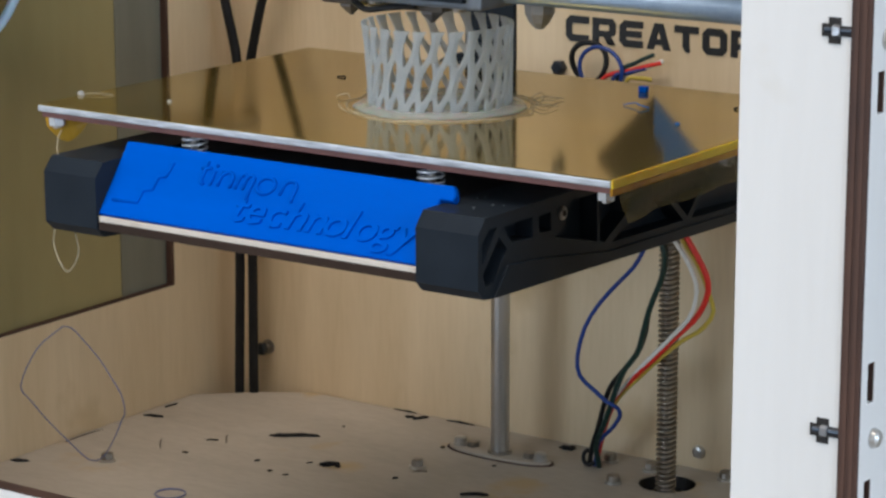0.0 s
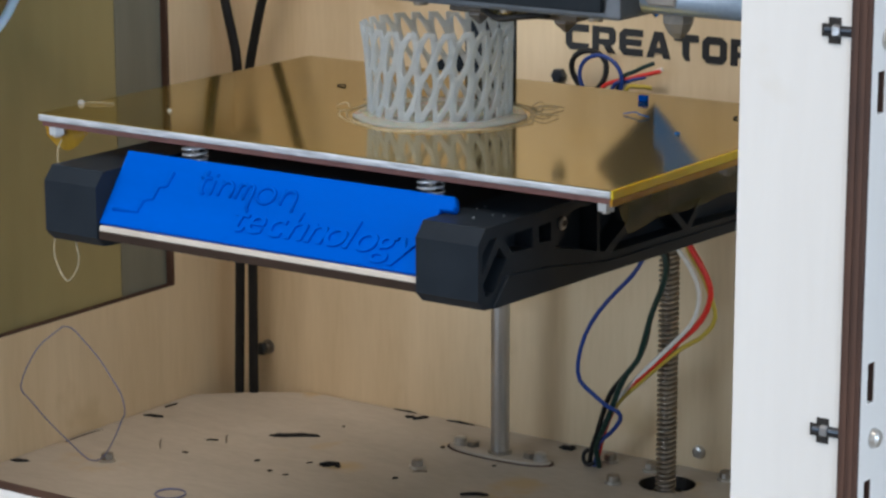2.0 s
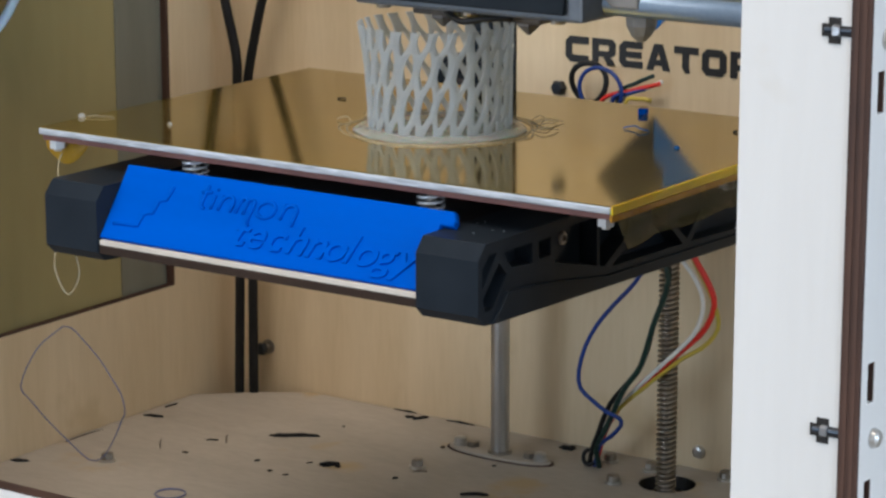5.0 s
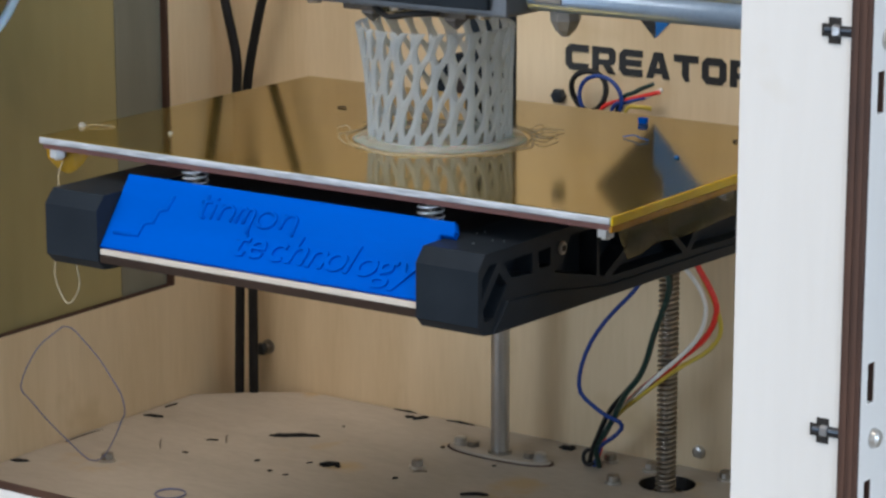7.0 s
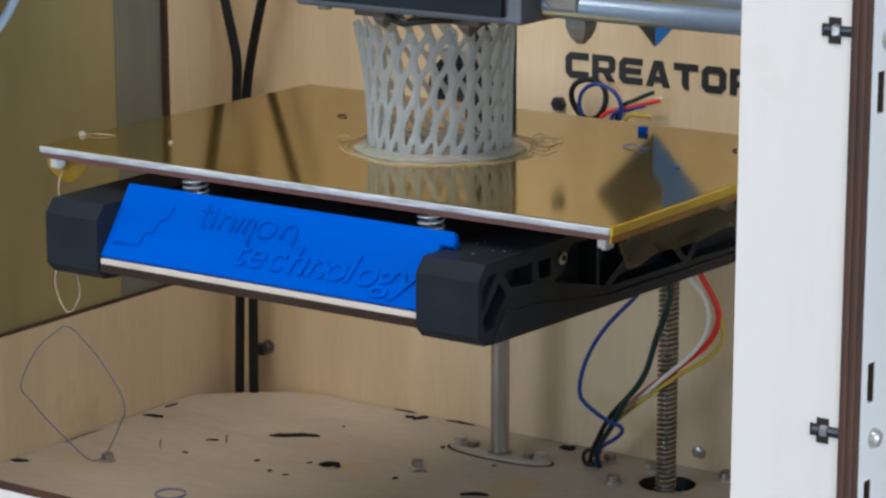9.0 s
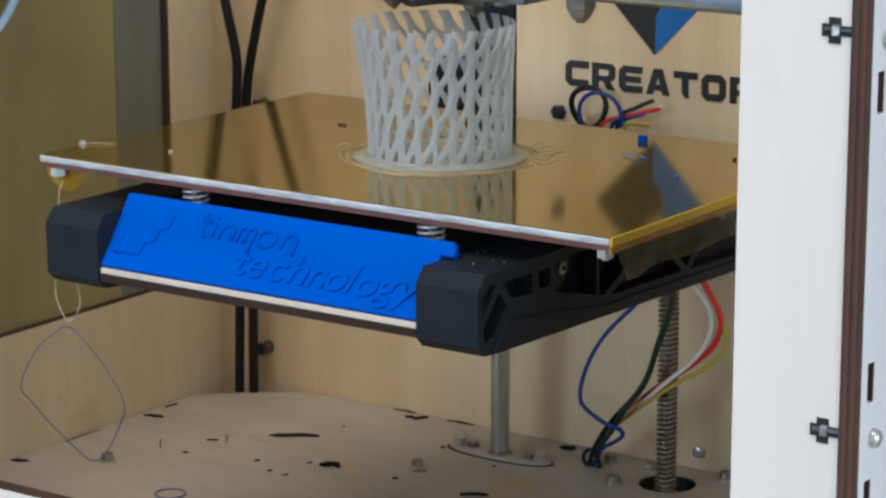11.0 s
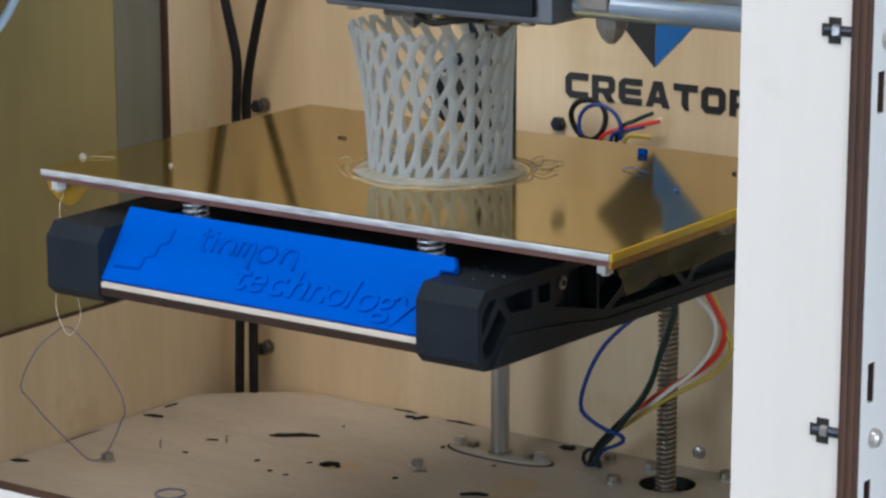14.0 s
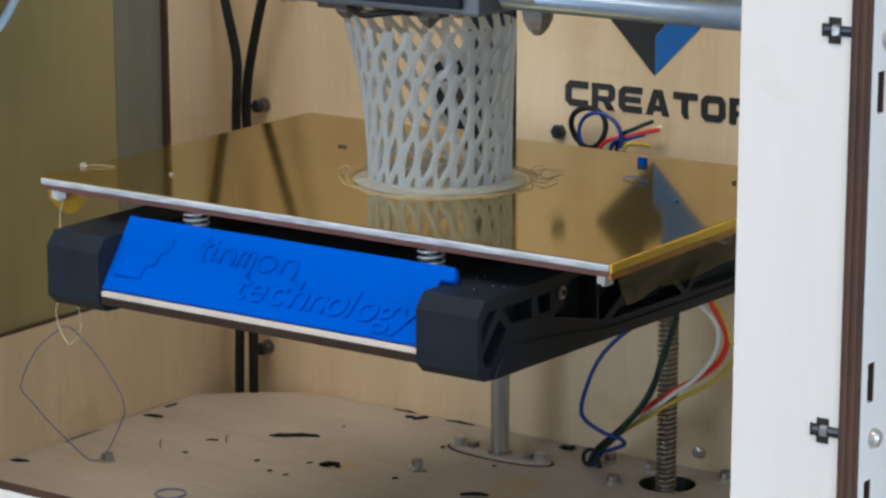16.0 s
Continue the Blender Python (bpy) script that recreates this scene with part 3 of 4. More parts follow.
def loops():
    """Wire loops that come out at the back of the platform, in front of the upright plate."""
    w = thing("wire_bundle", "coiled coloured wires in front of the upright plate", "wires")
    RIDERS.append((w, (0, 0, 0)))
    a = [(0.0962 + 0.0079 * math.cos(t), 0.2120 + 0.0012 * math.sin(2 * t), -0.0044 + 0.0080 * math.sin(t)) for t in [2 * math.pi * i / 40 for i in range(40)]]
    part("loop", tube(a, 0.00115, 8, True), WIRE["black"], w, "black wire loop")
    b = [(0.1038 + 0.0097 * math.cos(t), 0.2085 - 0.001 * math.sin(t), -0.0060 + 0.0090 * math.sin(t)) for t in [radians(-28) + radians(238) * i / 34 for i in range(35)]]
    part("loop", tube(b, 0.00085, 8), WIRE["blue"], w, "blue wire loop")
    for col, p0, p1, dz in (("green", (0.1105, 0.211, -0.0080), (0.1255, 0.2125, 0.0012), 0.001), ("red", (0.1035, 0.2095, -0.0108), (0.1277, 0.214, -0.0020), 0.0008),
                            ("white", (0.1130, 0.2115, -0.0092), (0.1280, 0.2150, -0.0012), 0.0002), ("yellow", (0.1143, 0.210, -0.0105), (0.1238, 0.214, -0.0090), 0.0012),
                            ("blue", (0.1085, 0.2095, -0.0100), (0.1215, 0.213, -0.0045), 0.0006)):
        mid = [(p0[i] + p1[i]) / 2 + (dz if i == 2 else 0) for i in range(3)]
        part("wire_end", tube(spline([(p0[0] - 0.004, p0[1] + 0.004, -0.030), p0, mid, p1], 18), 0.00085, 8), WIRE[col], w, col + " wire end")


def bed():
    b = thing("heated_bed", "aluminium heated bed under glossy amber tape on springs", "print bed")
    RIDERS.append((b, (0, 0, 0.0005)))
    plate = part("plate", block(0, BED_W, 0, BED_D, -0.0026, -0.0003, 0.0005), ALU, b, "aluminium plate with a bright scratched edge")
    part("tape_top", block(0.0002, BED_W - 0.0002, 0.0004, BED_D - 0.0002, -0.0003, 0.0, 0), KAPTON_BED, plate, "glossy amber film")
    part("tape_edge", block(BED_W + 0.0001, BED_W + 0.0009, 0.0002, BED_D, -0.0029, 0.0001, 0.0004), KAPTON, plate, "yellow amber tape folded over the edge")
    part("tape_skirt", block(BED_W - 0.0004, BED_W + 0.0006, 0.0004, BED_D, -0.0052, -0.0030, 0.0003), KAPTON_BROWN, plate, "orange-brown tape over the circuit board's edge")
    part("heater_board", block(0.0008, BED_W - 0.0006, 0.0012, BED_D - 0.0005, -0.0046, -0.0027, 0.0002), PCB, b, "red-brown heater circuit board")
    for x, y in ((0.0036, 0.0058), (0.2292, 0.0074), (0.0062, 0.150), (0.2317, 0.0791)):
        nut = part("nut", lathe([(0.0026, -0.0082), (0.0029, -0.0079), (0.0029, -0.0050), (0.0026, -0.0046)], (x, y, 0), 6), BRIGHT, b, "bright zinc hex nut")
        part("bolt_end", lathe([(0.0014, -0.0090), (0.0014, -0.0082)], (x, y, 0), 10), ZINC, nut)
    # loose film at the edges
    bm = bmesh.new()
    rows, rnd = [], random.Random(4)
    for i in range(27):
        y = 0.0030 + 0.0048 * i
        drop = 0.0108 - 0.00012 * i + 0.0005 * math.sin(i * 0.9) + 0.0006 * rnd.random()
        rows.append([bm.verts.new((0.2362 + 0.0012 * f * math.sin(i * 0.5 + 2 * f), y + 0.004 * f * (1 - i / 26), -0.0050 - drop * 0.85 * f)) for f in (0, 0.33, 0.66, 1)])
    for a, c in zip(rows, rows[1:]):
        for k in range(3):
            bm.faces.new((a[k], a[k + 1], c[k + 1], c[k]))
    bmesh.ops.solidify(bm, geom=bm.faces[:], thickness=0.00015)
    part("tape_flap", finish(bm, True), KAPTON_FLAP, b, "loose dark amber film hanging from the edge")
    bm = bmesh.new()
    fan = []
    for i in range(13):
        u = i / 12
        fan.append([bm.verts.new((-0.004 + 0.022 * u, 0.0075 + 0.001 * math.sin(5 * u + f), -0.0047 - f * 0.0092 * math.sin(math.pi * min(1, 0.12 + u * 0.9)) ** 0.7)) for f in (0, 0.5, 1)])
    for a, c in zip(fan, fan[1:]):
        for k in range(2):
            bm.faces.new((a[k], a[k + 1], c[k + 1], c[k]))
    bmesh.ops.solidify(bm, geom=bm.faces[:], thickness=0.00015)
    part("tape_flap", finish(bm, True), KAPTON_CLEAR, b, "clear amber film under the corner")


def sign():
    s = thing("sign_plate", "blue printed plastic sign leaning on the platform front", "sign")
    RIDERS.append((s, (0, 0, 0)))
    # its plane: origin at the lower left corner, x along, y up the slope
    slope = math.atan2(0.0228, 0.0160)
    m = Matrix.Translation((0.0442, -0.0190, -0.0298)) @ Matrix.Rotation(slope, 4, "X")
    L, H = 0.1322, 0.0276
    body = part("panel", sheet([(0, 0), (L, 0), (L, 0.0225), (L + 0.0048, 0.0225), (L + 0.0052, 0.0245), (L + 0.0034, H), (0.0002, H)], [], 0.0032, m @ Matrix.Translation((0, 0, -0.0016)), 0.0006), BLUE, s)

    def raised(name, me, label):
        me.transform(m)
        part(name, me, BLUE, body, label)

    for i, (ch, x) in enumerate(zip("technology", (0.0548, 0.0602, 0.0690, 0.0772, 0.0852, 0.0922, 0.1004, 0.1044, 0.1128, 0.1208))):
        cu = bpy.data.curves.new("letter", "FONT")
        cu.body, cu.size, cu.extrude, cu.offset = ch, 0.0152, 0.0007, 0.00010
        cu.shear = 0.22
        ob = new("letter", cu)
        me = bpy.data.meshes.new_from_object(ob.evaluated_get(bpy.context.evaluated_depsgraph_get()))
        bpy.data.objects.remove(ob)
        me.materials.clear()
        me.transform(Matrix.Translation((x, 0.0048, 0.0001)) @ Matrix.Diagonal((1.1, 0.92, 1, 1)))
        raised("letter", me, "raised blue letter")
    # a line of raised strokes above, and a stepped emblem
    def stroke(pts, r=0.0006, closed=False):
        raised("stroke", tube([(x + 0.10 * (y - 0.0158), y, 0.0003) for x, y in pts], r, 6, closed), "raised blue stroke")

    def arch(x, wide, y0, y1, tail=0.0):
        bow = [(x + wide / 2 - wide / 2 * math.cos(a), y1 - wide / 2 + wide / 2 * math.sin(a)) for a in [math.pi * i / 12 for i in range(13)]]
        stroke([(x, y0), *bow, (x + wide, y0), *([(x + wide + 0.0003, y0 - tail)] if tail else [])])

    stroke([(0.0372, 0.0240), (0.0374, 0.0175), (0.0380, 0.0160), (0.0392, 0.0158)])
    stroke([(0.0356, 0.0214), (0.0396, 0.0216)])
    stroke([(0.0418, 0.0158), (0.0416, 0.0210)])
    stroke([(0.0415, 0.0226), (0.0415, 0.0234)])
    stroke([(0.0450, 0.0158), (0.0448, 0.0213)])
    arch(0.0450, 0.0052, 0.0158, 0.0212)
    stroke([(0.0526, 0.0158), (0.0524, 0.0213)])
    arch(0.0526, 0.0030, 0.0158, 0.0212)
    arch(0.0556, 0.0030, 0.0158, 0.0212, 0.0034)
    stroke([(0.0643 + 0.0036 * math.cos(a), 0.0184 + 0.0029 * math.sin(a)) for a in [2 * math.pi * i / 22 for i in range(22)]], closed=True)
    stroke([(0.0712, 0.0158), (0.0710, 0.0213)])
    arch(0.0712, 0.0054, 0.0158, 0.0212, 0.0018)
    steps = [(0.0040, 0.0056), (0.0148, 0.0060), (0.0154, 0.0105), (0.0190, 0.0112), (0.0196, 0.0158), (0.0226, 0.0165), (0.0236, 0.0218)]
    raised("emblem", tube([(x, y, 0.0002) for x, y in steps], 0.0006, 6), "raised stepped emblem line")


# ---- the print ----
VASE_N, LAYER = 25, 0.0005


def vase_radius(h):
    return 0.0246 + 0.0012 * (h / 0.03) ** 1.2 + 0.0024 * max(0, (h - 0.022) / 0.034) ** 1.5


VASE_ROWS = (-0.0066, 0.0056, 0.0182, 0.0304, 0.0405, 0.0498, 0.0590, 0.0680)     # heights at which one row of holes gives way to the next


def vase_gaps(h):
    """The angles between which the wall is open at a height: long leaning holes in rows whose tips pass one another."""
    gaps, spread = [], 2 * math.pi / VASE_N
    if h < 0.0016:
        return gaps
    for k in range(VASE_N):
        for row, (low, high) in enumerate(zip(VASE_ROWS, VASE_ROWS[1:])):
            f = (h - low) / (high - low) + 0.04 * math.sin(k * 2.4)
            g = (f + 0.06) / 1.12
            if 0 < g < 1:
                wide = spread * (0.270 + 0.025 * math.sin(k * 1.9 + row)) * math.sin(math.pi * g) ** 0.75
                mid = radians(5.8) + spread * (k + 0.55 * (f - 0.5) + 0.05 * math.sin(k * 1.7) + 0.03 * row)
                if wide > 0.004:
                    gaps.append((mid - wide, mid + wide))
    return sorted(gaps)


def vase_mesh(h0, h1):
    """The wall between two heights, layer upon layer."""
    bm = bmesh.new()
    for i in range(round((h1 - h0) / LAYER)):
        z0 = h0 + LAYER * i
        z1 = z0 + LAYER * 1.04
        r, gaps = vase_radius(z0) + 0.00005 * math.sin(z0 * 9000), vase_gaps(z0 + LAYER / 2)
        if gaps:
            arcs = [(a[1], b[0]) for a, b in zip(gaps, gaps[1:])] + [(gaps[-1][1], gaps[0][0] + 2 * math.pi)]
        else:
            arcs = [(0, 2 * math.pi)]
        lx, ly = -0.85 * z0 * z0, -0.6 * z0 * z0
        for a0, a1 in arcs:
            if a1 - a0 < 0.01:
                continue
            n = max(2, round((a1 - a0) / 0.07))
            prev = None
            for k in range(n + 1):
                a = a0 + (a1 - a0) * k / n
                c, d = math.cos(a), math.sin(a)
                t = 0.00035 if k in (0, n) and gaps else 0.0006
                cur = [bm.verts.new((lx + q * c, ly + q * d, z)) for q, z in ((r - t, z0), (r + t, z0), (r + t, z1), (r - t, z1))]
                if prev:
                    for m in range(4):
                        bm.faces.new((prev[m], prev[(m + 1) % 4], cur[(m + 1) % 4], cur[m]))
                else:
                    bm.faces.new(cur[::-1])
                prev = cur
            bm.faces.new(prev)
    return finish(bm)


LAYERS = []


def vase():
    v = thing("printed_vase", "milky white lattice vase growing on the amber bed", "vase", (VASE_X, VASE_Y, 0))
    RIDERS.append((v, (VASE_X, VASE_Y, 0.0004)))
    part("lower_wall", vase_mesh(NOZZLE_Z - 0.0290, NOZZLE_Z), VASE, v)
    h = NOZZLE_Z
    while h < NOZZLE_Z + DROP - 0.0001:
        LAYERS.append((tagged(part("layer", vase_mesh(h, h + LAYER), VASE, v), kind="stuff"), h))
        h += LAYER
    rnd = random.Random(5)
    knot, a = [], radians(-46)
    for i in range(9):
        q, b = 0.0268 + rnd.uniform(-0.002, 0.002), a + rnd.uniform(-0.13, 0.13)
        knot.append((q * math.cos(b) - 0.0013, q * math.sin(b) - 0.0009, 0.0425 + rnd.uniform(-0.004, 0.004)))
    LAYERS.append((part("loose_loop", tube(spline(knot, 60), 0.0006, 7), VASE, v, "tangled loose filament"), 0.0425))
    brim = lathe([(0.0300, 0.0001), (0.0305, 0.0005), (0.0297, 0.0011), (0.0278, 0.0017), (0.0235, 0.0020)], (0, 0, 0), 72)
    for q in brim.vertices:
        a = math.atan2(q.co.y, q.co.x)
        f = 1 + 0.012 * math.sin(3 * a + 1) + 0.008 * math.sin(7 * a) + 0.006 * math.sin(13 * a + 2)
        q.co.x, q.co.y, q.co.z = q.co.x * f, q.co.y * f, q.co.z * (1 + 0.12 * math.sin(5 * a))
    brim.polygons.foreach_set("use_smooth", [True] * len(brim.polygons))
    part("brim", brim, VASE_BRIM, v, "thick glassy brim")
    rnd = random.Random(9)
    for r0, wob, w in ((0.0325, 0.0005, 0.0004), (0.0345, 0.0011, 0.0003)):
        ph = rnd.random() * 6
        pts = [((r0 + wob * math.sin(5 * a + ph) + wob * 0.6 * math.sin(11 * a)) * math.cos(a), (r0 + wob * math.sin(5 * a + ph)) * math.sin(a), 0.0003 + 0.0002 * math.sin(9 * a)) for a in [2 * math.pi * i / 90 for i in range(90)]]
        part("skirt_line", tube(pts, w, 6, True), GLUE, v, "thin clear skirt line")
    for x, y, a, ln in ((0.0262, 0.0170, 0.9, 0.012), (0.0290, 0.0130, 0.3, 0.010), (0.0225, 0.0240, 0.5, 0.010), (-0.0330, -0.0080, 2.6, 0.007), (0.0200, 0.0290, 0.1, 0.011), (0.0180, 0.0310, 0.9, 0.006), (-0.0340, 0.0020, 1.9, 0.006)):
        part("skirt_end", tube(spline([(x, y, 0.0004), (x + ln * 0.5 * math.cos(a), y + ln * 0.5 * math.sin(a), 0.0018), (x + ln * math.cos(a + 0.4), y + ln * math.sin(a + 0.4), 0.0006)], 8), 0.00026, 6), GLUE, v, "loose end of clear plastic")


def bed_bits():
    """Crumbs on the bed."""
    for x, y, me, material, label, cat in (
            (-0.0, 0.0225, lathe([(0.0010, 0), (0.0014, 0.0004), (0.0010, 0.0012), (0.0004, 0.0015)], n=9), VASE, "white plastic lump at the bed's edge", "crumb"),
            (0.0362, 0.0286, lathe([(0.0006, 0), (0.0009, 0.0005), (0.0004, 0.0010)], n=8), VASE, "tiny white plastic crumb on the bed", "crumb"),
            (0.1634, 0.1405, block(-0.0016, 0.0016, -0.0012, 0.0012, 0, 0.0022, 0.0004), BLUE, "small blue plastic scrap", "crumb"),
            (0.1776, 0.1100, tube(spline([(-0.006, 0.003, 0.0004), (-0.002, 0.004, 0.0012), (0.002, 0.001, 0.0012), (0.005, 0.002, 0.0004)], 12), 0.00022, 6), INK_BLUE, "curled blue plastic thread", "thread"),
            (0.2056, 0.0915, lathe([(0.0008, 0), (0.0011, 0.0004), (0.0005, 0.0008)], n=7), INK_BLUE, "small blue plastic crumb on the bed", "crumb"),
            (0.0547, 0.1050, tube([(-0.002, 0, 0.0003), (0.001, 0.0005, 0.0006), (0.002, -0.0005, 0.0003)], 0.0003, 6), RUBBER, "tiny dark thread lying on the bed", "thread"),
            (0.2080, 0.1280, tube([(-0.001, 0, 0.0003), (0.0005, 0.0005, 0.0006)], 0.0004, 6), RUBBER, "tiny dark crumb lying on the bed", "crumb")):
        ob = single("plastic_" + cat, me, material, label, cat, "crumbs on the bed")
        ob.location = (x, y, 0.0005)
        RIDERS.append((ob, (x, y, 0.0005)))
    ob = single("plastic_thread", tube([(0.0012, 0.0230, 0.0004), (0.0050, 0.0248, 0.0008), (0.0110, 0.0276, 0.0003)], 0.00022, 6), GLUE, "thin clear plastic thread trailing over the bed", "thread", "crumbs on the bed")
    RIDERS.append((ob, (0, 0, 0.0005)))
    rnd = random.Random(21)
    for i in range(6):
        x, y = rnd.uniform(0.178, 0.199), rnd.uniform(-0.012, 0.016)
        ob = single("dust_fleck", lathe([(0.0002, 0), (0.0003, 0.00015), (0.00015, 0.0003)], n=6), VASE, "white dust fleck on the black platform arm", "dust", "flecks on the arm")
        ob.location = (x, y, -0.0128)
        RIDERS.append((ob, (x, y, -0.0128)))
    ob = single("plastic_thread", tube(spline([(0.0062, 0.005, -0.009), (0.0060, 0.003, -0.013), (0.0160, -0.008, -0.020), (0.0158, -0.010, -0.038), (0.0150, -0.010, -0.047), (0.0204, -0.010, -0.0552), (0.0262, -0.010, -0.048), (0.0246, -0.010, -0.0375), (0.0230, -0.006, -0.030)], 60), 0.00032, 6), GLUE,
                "thin clear plastic thread looped round the platform arm", "thread")
    RIDERS.append((ob, (0, 0, 0)))


# ---- gantry and print head ----
def gantry():
    g = thing("cross_gantry", "two polished steel cross rods with end blocks", "gantry", (0, 0, GANTRY_Z))
    for dy in (0, 0.045):
        part("rod", tube([(-0.118, dy, 0), (0.326, dy, 0)], 0.0040, 28), ROD, g)
    for x in (-0.118, 0.326):
        part("end_block", block(x - 0.009, x + 0.009, -0.010, 0.055, -0.007, 0.024, 0.001), BLACK, g, "black end block")
    for x in (-0.118, 0.326):
        single("side_rail", tube([(x, FRONT_Y + 0.007, GANTRY_Z + 0.017), (x, BACK_Y, GANTRY_Z + 0.017)], 0.0040, 20), STEEL, "steel side rail of the gantry", "rail", "gantry rails")
    return g


def print_head():
    h = thing("print_head", "dark grey twin extruder head with two nozzles", "print head")
    part("carriage", block(-0.026, 0.066, -0.016, 0.056, 0.0080, 0.045, 0.0012), HEAD, h, "dark grey extruder carriage")
    for x in (0, 0.035):
        part("nozzle", lathe([(0.0005, 0), (0.0026, 0.0018), (0.0044, 0.0034), (0.0044, 0.0052), (0.0030, 0.0056)], (x, 0, 0), 6), SOOT, h, "sooty grey nozzle")
        part("heater_block", block(x - 0.0085, x + 0.0085, -0.0065, 0.0080, 0.0046, 0.0125, 0.0008), HEATER, h, "sooty metal heater block")
    for x0, x1, z in ((-0.046, -0.026, 0.0105), (0.066, 0.080, 0.0125)):
        part("side_bracket", sheet([(x0, z + 0.004), (x0 + 0.004, z), (x1, z), (x1, 0.034), (x0 + 0.003, 0.034), (x0, 0.030)], [], 0.026, at_y(0.008), 0.0006), BRACKET, h, "grey side bracket")
    for x in (-0.018, 0.0175, 0.053):
        part("screw", lathe([(0.0024, 0.0064), (0.0026, 0.0068), (0.0026, 0.0082)], (x, -0.010, 0), 14), STEEL_DARK, h, "dull screw head")
    part("wire_loom", tube(spline([(0.010, -0.0125, 0.0072), (0.0175, -0.0150, 0.0050), (0.026, -0.0140, 0.0062), (0.035, -0.0100, 0.0070)], 18), 0.0011, 8), RUBBER, h, "black heater leads")
    part("fan_guard", block(-0.020, 0.060, -0.0185, -0.016, 0.0105, 0.043, 0.0006), BLACK, h, "black front fan guard")
    part("fan_duct", lathe([(0.0014, 0.0008), (0.0036, 0.0030), (0.0052, 0.0062), (0.0056, 0.0130)], (0.0765, 0.004, 0), 8), BRACKET, h, "grey tapered fan duct")
    part("insulation", block(0.0085, 0.0265, -0.0065, 0.008, 0.0046, 0.0100, 0.0012), KAPTON_FLAP, h, "dark amber insulation")
    return h


# ---- wires from the platform down to the floor ----
SEGMENTS = []


def chain(colour, radius, first, last, count=20):
    w = thing("bed_wire", "%s wire hanging from the platform to the floor" % colour, "wire", group="wires under the platform")
    a, b = spline(first, count + 1), spline(last, count + 1)
    for i in range(count):
        length = max((a[i + 1] - a[i]).length, (b[i + 1] - b[i]).length) * 0.5
        prof = [(radius * 0.5, -length - radius * 0.85), (radius * 0.87, -length - radius * 0.5), (radius, -length), (radius, length), (radius * 0.87, length + radius * 0.5), (radius * 0.5, length + radius * 0.85)]
        me = lathe(prof, n=10)
        me.polygons.foreach_set("use_smooth", [True] * len(me.polygons))
        SEGMENTS.append((part("wire_piece", me, WIRE[colour], w), a[i], a[i + 1], b[i], b[i + 1]))


